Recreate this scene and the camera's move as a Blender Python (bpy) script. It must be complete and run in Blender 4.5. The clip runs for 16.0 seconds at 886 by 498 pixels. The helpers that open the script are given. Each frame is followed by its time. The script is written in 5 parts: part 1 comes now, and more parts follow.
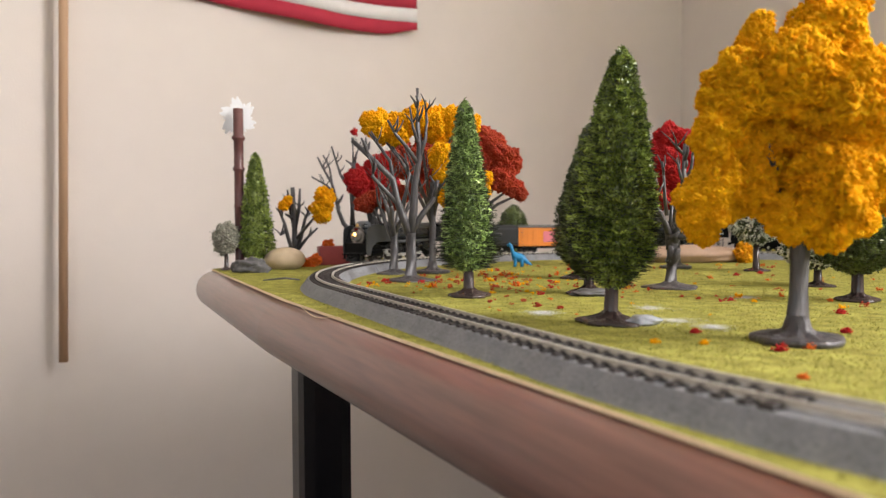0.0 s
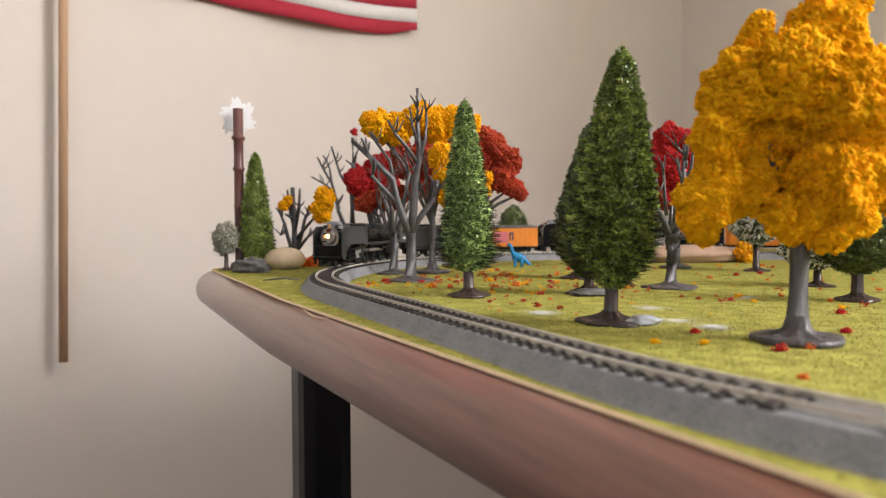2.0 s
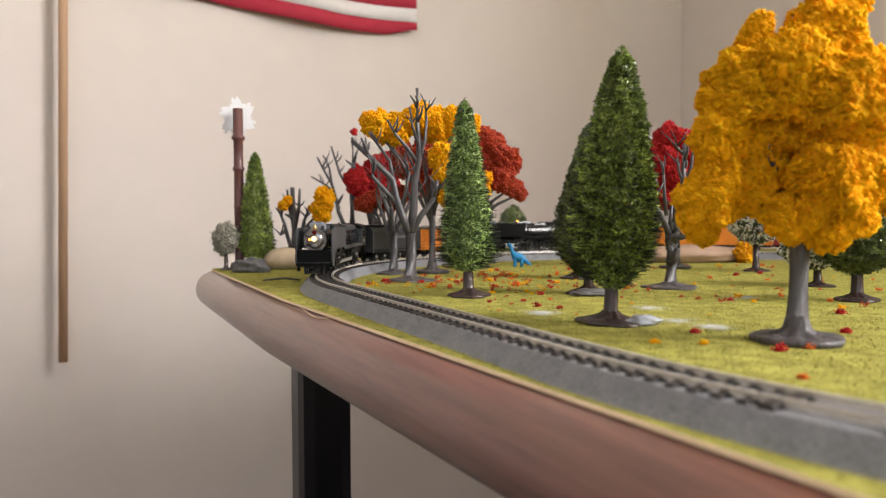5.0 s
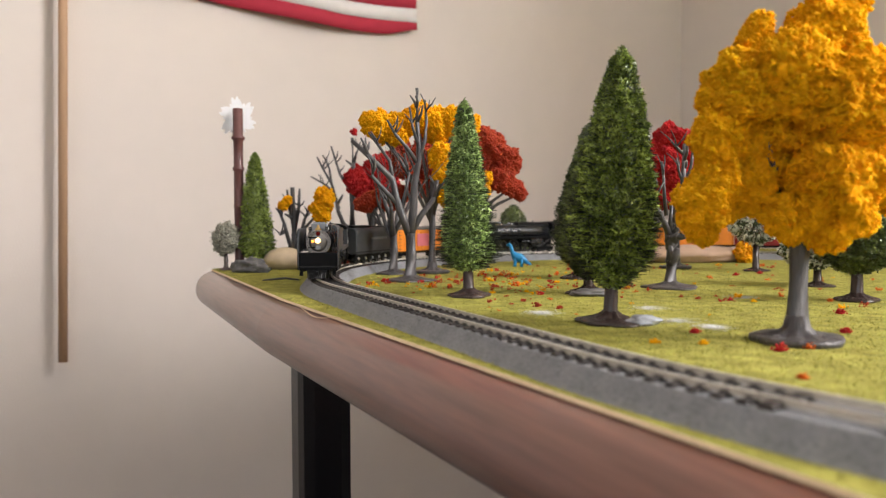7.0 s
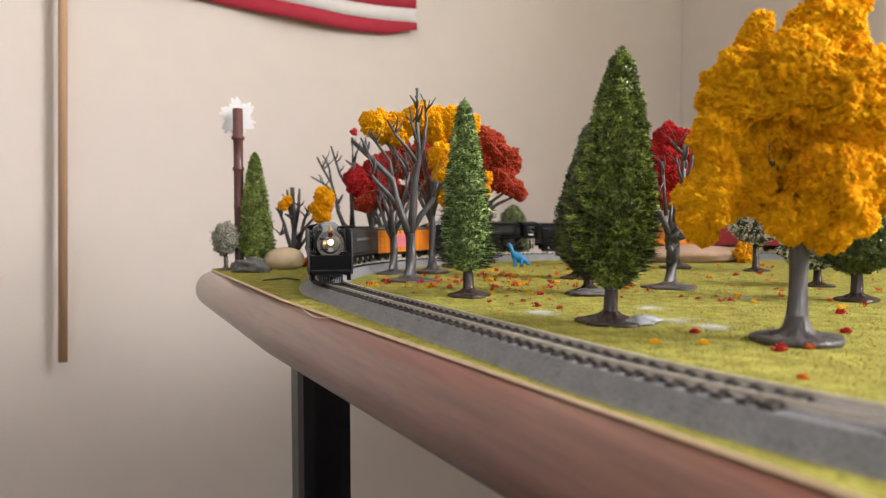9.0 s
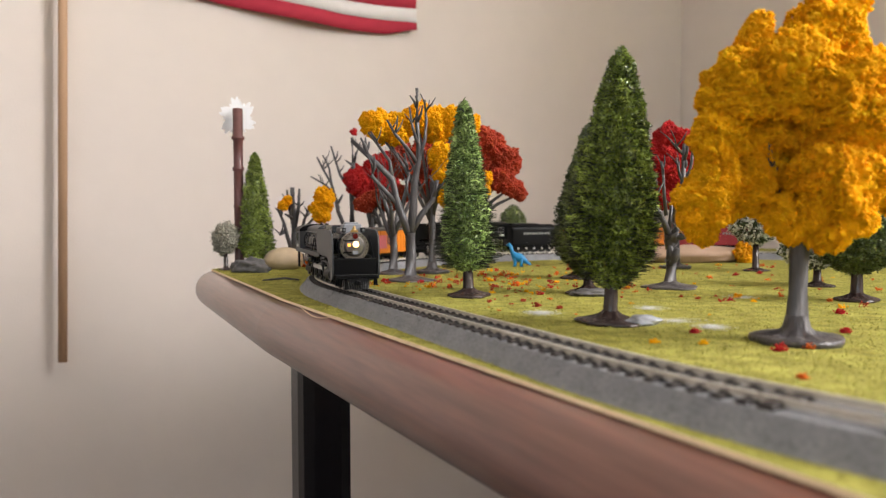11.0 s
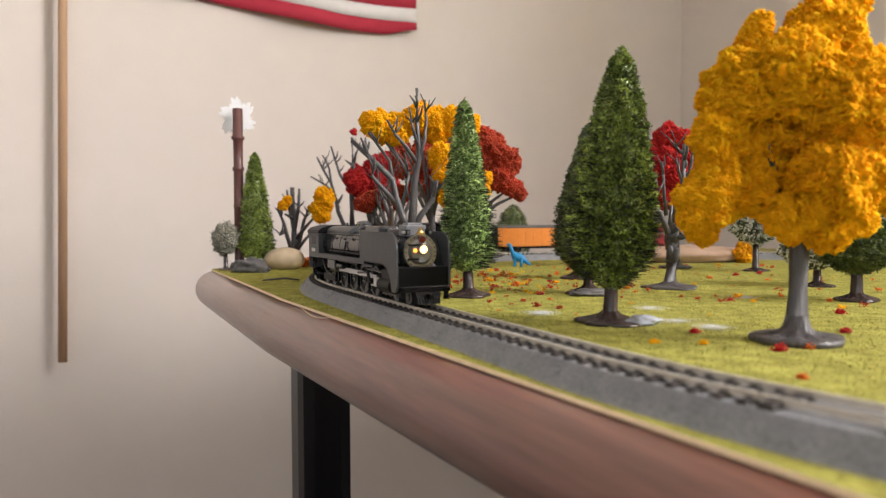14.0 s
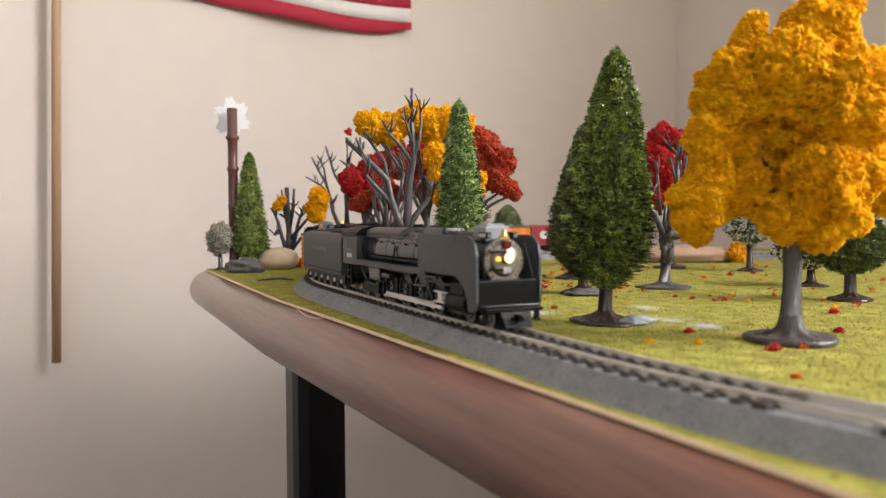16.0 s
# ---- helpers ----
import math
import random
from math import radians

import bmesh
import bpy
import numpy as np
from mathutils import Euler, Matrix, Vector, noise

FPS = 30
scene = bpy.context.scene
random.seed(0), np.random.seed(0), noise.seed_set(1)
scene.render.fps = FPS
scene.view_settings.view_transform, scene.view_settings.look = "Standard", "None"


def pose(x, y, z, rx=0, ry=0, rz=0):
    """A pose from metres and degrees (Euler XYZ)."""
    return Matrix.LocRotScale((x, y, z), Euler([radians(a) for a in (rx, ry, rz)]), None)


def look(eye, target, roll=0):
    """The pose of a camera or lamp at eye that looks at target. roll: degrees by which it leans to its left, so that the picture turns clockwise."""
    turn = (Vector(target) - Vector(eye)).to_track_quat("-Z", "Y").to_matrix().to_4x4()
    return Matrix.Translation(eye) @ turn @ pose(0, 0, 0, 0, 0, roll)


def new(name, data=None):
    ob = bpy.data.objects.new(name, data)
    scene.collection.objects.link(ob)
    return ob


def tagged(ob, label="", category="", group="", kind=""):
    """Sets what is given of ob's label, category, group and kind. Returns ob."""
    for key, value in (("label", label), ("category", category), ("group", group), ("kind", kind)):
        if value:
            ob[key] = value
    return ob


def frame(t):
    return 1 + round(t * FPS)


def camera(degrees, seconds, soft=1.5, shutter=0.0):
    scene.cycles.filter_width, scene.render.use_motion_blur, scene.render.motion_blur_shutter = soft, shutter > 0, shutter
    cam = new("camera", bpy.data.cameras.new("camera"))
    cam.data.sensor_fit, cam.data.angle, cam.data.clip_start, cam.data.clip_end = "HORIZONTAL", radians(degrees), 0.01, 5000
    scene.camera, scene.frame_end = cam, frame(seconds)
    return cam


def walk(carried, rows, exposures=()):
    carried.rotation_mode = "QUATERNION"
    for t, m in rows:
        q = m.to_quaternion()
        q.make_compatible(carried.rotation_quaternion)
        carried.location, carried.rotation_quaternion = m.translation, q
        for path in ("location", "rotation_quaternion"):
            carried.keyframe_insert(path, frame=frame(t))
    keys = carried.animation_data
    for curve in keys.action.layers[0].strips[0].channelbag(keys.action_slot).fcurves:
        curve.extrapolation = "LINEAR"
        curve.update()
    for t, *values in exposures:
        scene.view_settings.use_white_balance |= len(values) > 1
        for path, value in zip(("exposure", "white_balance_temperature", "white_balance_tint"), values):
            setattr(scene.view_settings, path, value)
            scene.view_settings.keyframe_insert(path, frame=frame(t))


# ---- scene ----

MM = 0.001
TOP = 0.75                      # height of the grass mat above the floor
EYE = (0.0, 0.0, TOP + 0.0405)
PITCH = 2.3

# ---- camera: it stands still, and is nudged to the right at the very end ----
cam = camera(61, 16.0, soft=1.2)
cam.data.dof.use_dof = True
cam.data.dof.focus_distance = 0.385
cam.data.dof.aperture_fstop = 16.0


def aim(turn):
    return Matrix.Translation(EYE) @ pose(0, 0, 0, 0, 0, -turn) @ pose(0, 0, 0, 90 - PITCH, 0, 0) @ pose(0, 0, 0, 0, 0, -0.2)


walk(cam, [(0.0, aim(0.0)), (15.5, aim(0.04)), (15.7, aim(0.08)), (15.8, aim(0.25)), (15.9, aim(0.36)), (16.0, aim(0.43))])

# ---- light: daylight from a window to the right and an added dimmer fill behind, the room closed round them ----
world = bpy.data.worlds.new("world")
scene.world = world
world.use_nodes = True
sky = world.node_tree.nodes.new("ShaderNodeTexSky")
sky.sky_type = "NISHITA"
sky.sun_disc = False
sky.sun_elevation, sky.sun_rotation = radians(40), radians(120)
world.node_tree.links.new(sky.outputs[0], world.node_tree.nodes["Background"].inputs[0])
world.node_tree.nodes["Background"].inputs[1].default_value = 0.12


def area_lamp(name, at, toward, w, h, watts, color):
    data = bpy.data.lights.new(name, "AREA")
    data.shape, data.size, data.size_y, data.energy, data.color = "RECTANGLE", w, h, watts, color
    ob = new(name, data)
    ob.matrix_world = look(at, toward)
    return ob


TURN = pose(0, 0, 0, 0, 0, 24.82)
area_lamp("window_daylight_1", TURN @ Vector((1.15, -0.66, 1.50)), TURN @ Vector((0.0, -0.66, 1.46)), 1.00, 0.90, 76, (1.0, 0.97, 0.96))
# added cool fill from behind, brightening the left wall and near sides
area_lamp("south_fill_lamp", TURN @ Vector((-1.50, -3.02, 1.85)), TURN @ Vector((-0.9, 0.0, 1.6)), 1.05, 0.85, 15, (0.74, 0.88, 1.0))
scene.view_settings.exposure = 0.0


# ---- materials ----
def mat(name, color, rough=0.6, metal=0.0, scale=200.0, vary=0.15, bump=0.0, bump_scale=None, spec=0.5, coat=0.0, island=0.0, tint=None, stretch=None, coarse=0.5, soft=0.0):
    """A surface with a fine and a coarse variation of its colour, relief, and a change from piece to piece."""
    m = bpy.data.materials.new(name)
    m.use_nodes = True
    t = m.node_tree
    b = t.nodes["Principled BSDF"]
    b.inputs["Roughness"].default_value = rough
    b.inputs["Metallic"].default_value = metal
    b.inputs["Specular IOR Level"].default_value = spec
    b.inputs["Coat Weight"].default_value = coat
    b.inputs["Coat Roughness"].default_value = 0.18
    if soft:
        b.inputs["Subsurface Weight"].default_value = soft
        b.inputs["Subsurface Radius"].default_value = (1.0, 0.55, 0.2)
        b.inputs["Subsurface Scale"].default_value = 0.0016
    co = t.nodes.new("ShaderNodeTexCoord")
    src = co.outputs["Object"]
    if stretch:
        mp = t.nodes.new("ShaderNodeMapping")
        mp.inputs["Scale"].default_value = stretch
        t.links.new(src, mp.inputs[0])
        src = mp.outputs[0]
    n1, n2 = t.nodes.new("ShaderNodeTexNoise"), t.nodes.new("ShaderNodeTexNoise")
    n1.inputs["Scale"].default_value, n2.inputs["Scale"].default_value = scale, scale * 0.12
    n1.inputs["Detail"].default_value, n2.inputs["Detail"].default_value = 4, 3
    for n in (n1, n2):
        t.links.new(src, n.inputs["Vector"])
    mx = t.nodes.new("ShaderNodeMix")
    mx.data_type = "FLOAT"
    mx.inputs[0].default_value = coarse
    t.links.new(n1.outputs[0], mx.inputs[2])
    t.links.new(n2.outputs[0], mx.inputs[3])
    ramp = t.nodes.new("ShaderNodeValToRGB")
    lo = [c * (1 - vary) for c in color]
    hi = [min(1, c * (1 + vary)) for c in (tint or color)]
    ramp.color_ramp.elements[0].position, ramp.color_ramp.elements[1].position = 0.34, 0.66
    ramp.color_ramp.elements[0].color, ramp.color_ramp.elements[1].color = (*lo, 1), (*hi, 1)
    t.links.new(mx.outputs[0], ramp.inputs[0])
    out = ramp.outputs[0]
    if island:
        g = t.nodes.new("ShaderNodeNewGeometry")
        hsv = t.nodes.new("ShaderNodeHueSaturation")
        mr = t.nodes.new("ShaderNodeMapRange")
        mr.inputs[3].default_value, mr.inputs[4].default_value = 1 - island, 1 + island
        t.links.new(g.outputs["Random Per Island"], mr.inputs[0])
        t.links.new(mr.outputs[0], hsv.inputs["Value"])
        t.links.new(out, hsv.inputs["Color"])
        out = hsv.outputs[0]
    t.links.new(out, b.inputs["Base Color"])
    if bump:
        bp = t.nodes.new("ShaderNodeBump")
        bp.inputs["Strength"].default_value = 0.6
        bp.inputs["Distance"].default_value = bump
        n3 = t.nodes.new("ShaderNodeTexNoise")
        n3.inputs["Scale"].default_value = bump_scale or scale * 2
        n3.inputs["Detail"].default_value = 3
        t.links.new(src, n3.inputs["Vector"])
        t.links.new(n3.outputs[0], bp.inputs["Height"])
        t.links.new(bp.outputs[0], b.inputs["Normal"])
    return m


def glow(name, color, strength):
    m = bpy.data.materials.new(name)
    m.use_nodes = True
    b = m.node_tree.nodes["Principled BSDF"]
    b.inputs["Base Color"].default_value = (*color, 1)
    b.inputs["Emission Color"].default_value = (*color, 1)
    b.inputs["Emission Strength"].default_value = strength
    return m


M_WALL = mat("wall_paint", (0.73, 0.655, 0.595), 0.75, scale=30, vary=0.02, bump=0.0006, bump_scale=500)
M_CEIL = mat("ceiling_paint", (0.8, 0.79, 0.77), 0.8, scale=20, vary=0.02)
M_FLOOR = mat("floor_boards", (0.09, 0.052, 0.032), 0.5, scale=30, vary=0.25, stretch=(1, 8, 1))
M_WOOD = mat("table_wood", (0.132, 0.048, 0.034), 0.32, scale=420, vary=0.11, bump=0.00012, bump_scale=420, coat=0.6, tint=(0.178, 0.070, 0.049), stretch=(1, 0.05, 1), coarse=0.22)
M_LEG = mat("black_gloss_paint", (0.006, 0.006, 0.008), 0.25, scale=60, vary=0.2, spec=0.3)
M_CREAM = mat("cream_card_edge", (0.70, 0.54, 0.36), 0.8, scale=300, vary=0.1)
M_GRASS = mat("flocked_grass", (0.205, 0.188, 0.030), 0.95, scale=900, vary=0.32, bump=0.0009, bump_scale=1500, tint=(0.36, 0.335, 0.075), spec=0.2)
M_TUFT = mat("grass_flock", (0.36, 0.345, 0.075), 0.7, scale=400, vary=0.2, island=0.45, spec=0.2)
M_BALLAST = mat("grey_roadbed_plastic", (0.225, 0.228, 0.243), 0.75, scale=1100, vary=0.26, bump=0.00022, bump_scale=1100, coarse=0.35)
M_GRIT = mat("grey_ballast_grit", (0.20, 0.202, 0.215), 0.85, scale=800, vary=0.2, island=0.35)
M_TIE = mat("dark_tie_plastic", (0.028, 0.022, 0.02), 0.6, scale=800, vary=0.3)
M_RAIL = mat("nickel_rail", (0.62, 0.585, 0.515), 0.45, metal=0.4, scale=500, vary=0.1)
M_BARK = mat("grey_brown_plastic_bark", (0.070, 0.064, 0.066), 0.36, scale=500, vary=0.25, bump=0.0011, bump_scale=650, stretch=(1, 1, 0.2))
M_BARK2 = mat("dark_brown_plastic_bark", (0.045, 0.030, 0.027), 0.20, scale=500, vary=0.25, bump=0.0009, bump_scale=650, stretch=(1, 1, 0.25))
M_YELLOW = mat("yellow_foam_foliage", (0.84, 0.330, 0.004), 0.95, scale=200, vary=0.10, bump=0.0004, bump_scale=1800, island=0.07, tint=(0.94, 0.42, 0.007), spec=0.08, soft=0.45)
M_CRIMSON = mat("crimson_foam_foliage", (0.42, 0.018, 0.02), 0.9, scale=260, vary=0.2, bump=0.0007, bump_scale=1500, island=0.10, spec=0.15, soft=0.3)
M_RUST = mat("rust_red_foam_foliage", (0.36, 0.045, 0.022), 0.9, scale=260, vary=0.2, bump=0.0007, bump_scale=1500, island=0.10, spec=0.15, soft=0.3)
M_ORANGE = mat("orange_foam_foliage", (0.70, 0.13, 0.02), 0.9, scale=260, vary=0.2, bump=0.0006, bump_scale=1500, island=0.10, spec=0.15, soft=0.3)
M_AMBERFOAM = mat("amber_foam_foliage", (0.72, 0.22, 0.01), 0.9, scale=160, vary=0.3, island=0.15, tint=(0.85, 0.40, 0.01), spec=0.1, soft=0.3)
M_NEEDLE = mat("green_bristle_foliage", (0.105, 0.155, 0.024), 0.24, scale=120, vary=0.35, island=0.8, tint=(0.35, 0.44, 0.09), spec=0.9)
M_NEEDLE3 = mat("light_green_bristle_foliage", (0.14, 0.235, 0.055), 0.26, scale=120, vary=0.35, island=0.8, tint=(0.43, 0.56, 0.20), spec=0.7)
M_NEEDLE2 = mat("dark_green_bristle_foliage", (0.050, 0.068, 0.020), 0.45, scale=120, vary=0.3, island=0.5)
M_NEEDLE4 = mat("deep_green_bristle_foliage", (0.065, 0.098, 0.022), 0.32, scale=120, vary=0.35, island=0.7, tint=(0.15, 0.19, 0.05), spec=0.7)
M_WIRE = mat("dark_green_wire", (0.014, 0.018, 0.009), 0.4, scale=120, vary=0.3, island=0.4)
M_FROST = mat("frosted_foliage", (0.66, 0.66, 0.58), 0.9, scale=220, vary=0.35, island=0.35)
M_SAGE = mat("grey_sage_foliage", (0.30, 0.285, 0.225), 0.9, scale=220, vary=0.3, island=0.3)
M_BLACK = mat("satin_black_engine_paint", (0.003, 0.003, 0.0035), 0.42, scale=300, vary=0.2, spec=0.13)
M_GREY = mat("graphite_grey_engine_paint", (0.056, 0.058, 0.061), 0.42, scale=300, vary=0.15, spec=0.35)
M_CASING = mat("light_grey_casing_paint", (0.24, 0.25, 0.27), 0.45, scale=400, vary=0.1)
M_BOILER = mat("glossy_dark_boiler_paint", (0.020, 0.021, 0.023), 0.24, scale=300, vary=0.25, bump=0.0001, bump_scale=300, spec=0.7)
M_SILVER = mat("silver_smokebox_paint", (0.27, 0.25, 0.235), 0.30, metal=0.85, scale=400, vary=0.15)
M_STEEL = mat("bare_steel", (0.58, 0.58, 0.58), 0.32, metal=0.7, scale=400, vary=0.12)
M_WHEEL = mat("dark_wheel_metal", (0.05, 0.05, 0.05), 0.32, metal=0.6, scale=400, vary=0.2)
M_FAINT = mat("faint_lettering", (0.13, 0.13, 0.13), 0.6, scale=400, vary=0.05)
M_TENDER = mat("dark_graphite_tender_paint", (0.030, 0.031, 0.033), 0.45, scale=300, vary=0.2, spec=0.35)
M_DULL = mat("dull_lettering", (0.26, 0.26, 0.25), 0.6, scale=400, vary=0.05)
M_BRASS = mat("brass", (0.55, 0.36, 0.14), 0.3, metal=0.9, scale=400, vary=0.1)
M_LETTER = mat("pale_lettering", (0.62, 0.62, 0.60), 0.6, scale=400, vary=0.05)
M_REDLENS = mat("dark_red_lens", (0.11, 0.008, 0.007), 0.2, scale=400, vary=0.1)
M_CAR_ORANGE = mat("orange_car_paint", (0.72, 0.22, 0.012), 0.5, scale=200, vary=0.08)
M_CAR_PINK = mat("pink_car_emblem", (0.62, 0.16, 0.20), 0.5, scale=200, vary=0.08)
M_CAR_BLUE = mat("dark_blue_emblem", (0.03, 0.03, 0.12), 0.5, scale=200, vary=0.08)
M_CAR_RED = mat("oxide_red_car_paint", (0.30, 0.02, 0.025), 0.5, scale=200, vary=0.1)
M_CAR_ROOF = mat("weathered_grey_roof_paint", (0.10, 0.095, 0.09), 0.6, scale=200, vary=0.15)
M_LAMP = glow("lit_headlight", (1.0, 0.66, 0.27), 3.6)
M_AMBER = glow("lit_amber_lamp", (1.0, 0.35, 0.04), 3.0)
M_FLAG_RED = mat("flag_red_cloth", (0.42, 0.02, 0.045), 0.8, scale=900, vary=0.06)
M_FLAG_WHITE = mat("flag_white_cloth", (0.74, 0.70, 0.68), 0.8, scale=900, vary=0.04)
M_DOWEL = mat("pale_wooden_dowel", (0.50, 0.31, 0.18), 0.6, scale=300, vary=0.12, stretch=(1, 1, 0.05))
M_POST = mat("reddish_brown_plastic_post", (0.115, 0.045, 0.04), 0.35, scale=300, vary=0.15)
M_SNOWFLAKE = mat("white_craft_card", (0.93, 0.93, 0.94), 0.6, scale=300, vary=0.02)
M_STONE = mat("tan_pebble", (0.60, 0.47, 0.32), 0.6, scale=150, vary=0.12, bump=0.0003, bump_scale=600)
M_ROCK = mat("grey_rock", (0.115, 0.11, 0.11), 0.7, scale=200, vary=0.3, bump=0.0009, bump_scale=350)
M_BLOCK = mat("dull_red_wooden_block", (0.30, 0.045, 0.045), 0.6, scale=200, vary=0.12)
M_TAN = mat("tan_plaster", (0.42, 0.285, 0.20), 0.8, scale=150, vary=0.1, bump=0.0003, bump_scale=500)
M_BLUE = mat("blue_toy_plastic", (0.012, 0.22, 0.48), 0.4, scale=200, vary=0.08)
M_ICE = mat("pale_frosted_glue", (0.42, 0.44, 0.48), 0.25, scale=300, vary=0.2, bump=0.0003, bump_scale=900)
M_SNOW = mat("white_snow_dust", (0.74, 0.74, 0.72), 0.9, scale=900, vary=0.15)


# ---- mesh helpers ----
def mesh_ob(name, verts, faces, material, parent=None, label="", smooth=False):
    me = bpy.data.meshes.new(name)
    me.from_pydata([tuple(v) for v in verts], [], [tuple(f) for f in faces])
    me.materials.append(material)
    if smooth:
        me.polygons.foreach_set("use_smooth", [True] * len(me.polygons))
    ob = new(name, me)
    if parent:
        ob.parent = parent
    return tagged(ob, label) if label else ob


def part(name, bm, material, parent=None, label="", smooth=False):
    me = bpy.data.meshes.new(name)
    bm.to_mesh(me)
    bm.free()
    me.materials.append(material)
    if smooth:
        me.polygons.foreach_set("use_smooth", [True] * len(me.polygons))
    ob = new(name, me)
    if parent:
        ob.parent = parent
    return tagged(ob, label) if label else ob


def thing(name, label, category, at=None, group="", kind=""):
    ob = new(name)
    ob.empty_display_size = 0.01
    if at is not None:
        ob.matrix_basis = at
    return tagged(ob, label, category, group, kind)


def box(bm, x0, x1, y0, y1, z0, z1, bevel=0.0):
    m = Matrix.Translation(((x0 + x1) / 2, (y0 + y1) / 2, (z0 + z1) / 2)) @ Matrix.Diagonal((x1 - x0, y1 - y0, z1 - z0, 1))
    g = bmesh.ops.create_cube(bm, size=1, matrix=m)
    if bevel:
        es = list({e for v in g["verts"] for e in v.link_edges})
        bmesh.ops.bevel(bm, geom=es, offset=bevel, segments=2, affect="EDGES", profile=0.6)
    return bm


def tube(bm, a, b, r0, r1, n=10, caps=True):
    a, b = Vector(a), Vector(b)
    q = (b - a).to_track_quat("Z", "Y").to_matrix().to_4x4()
    m = Matrix.Translation((a + b) / 2) @ q
    bmesh.ops.create_cone(bm, cap_ends=caps, segments=n, radius1=r0, radius2=r1, depth=(b - a).length, matrix=m)
    return bm


def ball(bm, at, rx, ry=None, rz=None, sub=2):
    m = Matrix.Translation(at) @ Matrix.Diagonal((rx, ry or rx, rz or rx, 1))
    bmesh.ops.create_icosphere(bm, subdivisions=sub, radius=1, matrix=m)
    return bm


def limb(bm, pts, radii, n=8):
    """A tapered, bent branch along points."""
    rings = []
    for i, p in enumerate(pts):
        p = Vector(p)
        d = Vector(pts[min(i + 1, len(pts) - 1)]) - Vector(pts[max(i - 1, 0)])
        q = d.to_track_quat("Z", "Y")
        rings.append([bm.verts.new(p + q @ Vector((math.cos(k * math.tau / n) * radii[i], math.sin(k * math.tau / n) * radii[i], 0))) for k in range(n)])
    for a, b in zip(rings, rings[1:]):
        for k in range(n):
            bm.faces.new((a[k], a[(k + 1) % n], b[(k + 1) % n], b[k]))
    bm.faces.new(rings[0][::-1])
    bm.faces.new(rings[-1])
    return bm


def ico(sub):
    bm = bmesh.new()
    bmesh.ops.create_icosphere(bm, subdivisions=sub, radius=1)
    v = np.array([x.co[:] for x in bm.verts])
    bm.verts.index_update()
    f = np.array([[x.index for x in g.verts] for g in bm.faces])
    bm.free()
    return v, f


ICO1, ICO2 = ico(1), ico(2)
OCTA = (np.array(((1, 0, 0), (-1, 0, 0), (0, 1, 0), (0, -1, 0), (0, 0, 1), (0, 0, -1)), dtype=float),
        np.array(((0, 2, 4), (2, 1, 4), (1, 3, 4), (3, 0, 4), (2, 0, 5), (1, 2, 5), (3, 1, 5), (0, 3, 5))))


def scatter(name, places, sizes, material, parent, rng, sub=1, rough=0.35, label=""):
    """Many small uneven clumps as one mesh."""
    bv, bf = (OCTA, ICO1, ICO2)[sub]
    n, k = len(places), len(bv)
    r = 1 + rng.uniform(-rough, rough, (n, k, 1))
    stretch = rng.uniform(0.75, 1.25, (n, 1, 3))
    v = bv[None] * r * stretch * np.asarray(sizes)[:, None, None] + np.asarray(places)[:, None, :]
    f = bf[None] + (np.arange(n) * k)[:, None, None]
    me = bpy.data.meshes.new(name)
    me.vertices.add(n * k)
    me.vertices.foreach_set("co", v.reshape(-1).astype(np.float32))
    nf = n * len(bf)
    me.loops.add(nf * 3)
    me.loops.foreach_set("vertex_index", f.reshape(-1).astype(np.int32))
    me.polygons.add(nf)
    me.polygons.foreach_set("loop_start", np.arange(0, nf * 3, 3, dtype=np.int32))
    me.polygons.foreach_set("use_smooth", np.ones(nf, dtype=bool))
    me.update(calc_edges=True)
    me.materials.append(material)
    ob = new(name, me)
    ob.parent = parent
    return tagged(ob, label) if label else ob


def blades(name, a, b, width, material, parent, rng, label="", bend=0.0):
    """Many thin bristles from points a to points b, each a narrow strip turned at random; bend kinks them in the middle."""
    n = len(a)
    d = b - a
    side = np.cross(d, rng.normal(size=(n, 3)))
    side /= np.linalg.norm(side, axis=1)[:, None] + 1e-9
    w = (np.asarray(width) * rng.uniform(0.6, 1.3, n))[:, None] * side
    rows = [a - w, a + w]
    quads = [(0, 1, 2, 3)]
    if bend:
        mid = (a + b) / 2 + rng.normal(size=(n, 3)) * np.linalg.norm(d, axis=1)[:, None] * bend
        rows += [mid + w, mid - w]
        quads.append((3, 2, 4, 5))
    rows += [b + w * 0.5, b - w * 0.5]
    k = len(rows)
    v = np.stack(rows, 1).reshape(-1, 3)
    f = (np.arange(n) * k)[:, None, None] + np.array(quads)[None]
    nf = n * len(quads)
    me = bpy.data.meshes.new(name)
    me.vertices.add(n * k)
    me.vertices.foreach_set("co", v.reshape(-1).astype(np.float32))
    me.loops.add(nf * 4)
    me.loops.foreach_set("vertex_index", f.reshape(-1).astype(np.int32))
    me.polygons.add(nf)
    me.polygons.foreach_set("loop_start", np.arange(0, nf * 4, 4, dtype=np.int32))
    me.update(calc_edges=True)
    me.materials.append(material)
    ob = new(name, me)
    ob.parent = parent
    return tagged(ob, label) if label else ob


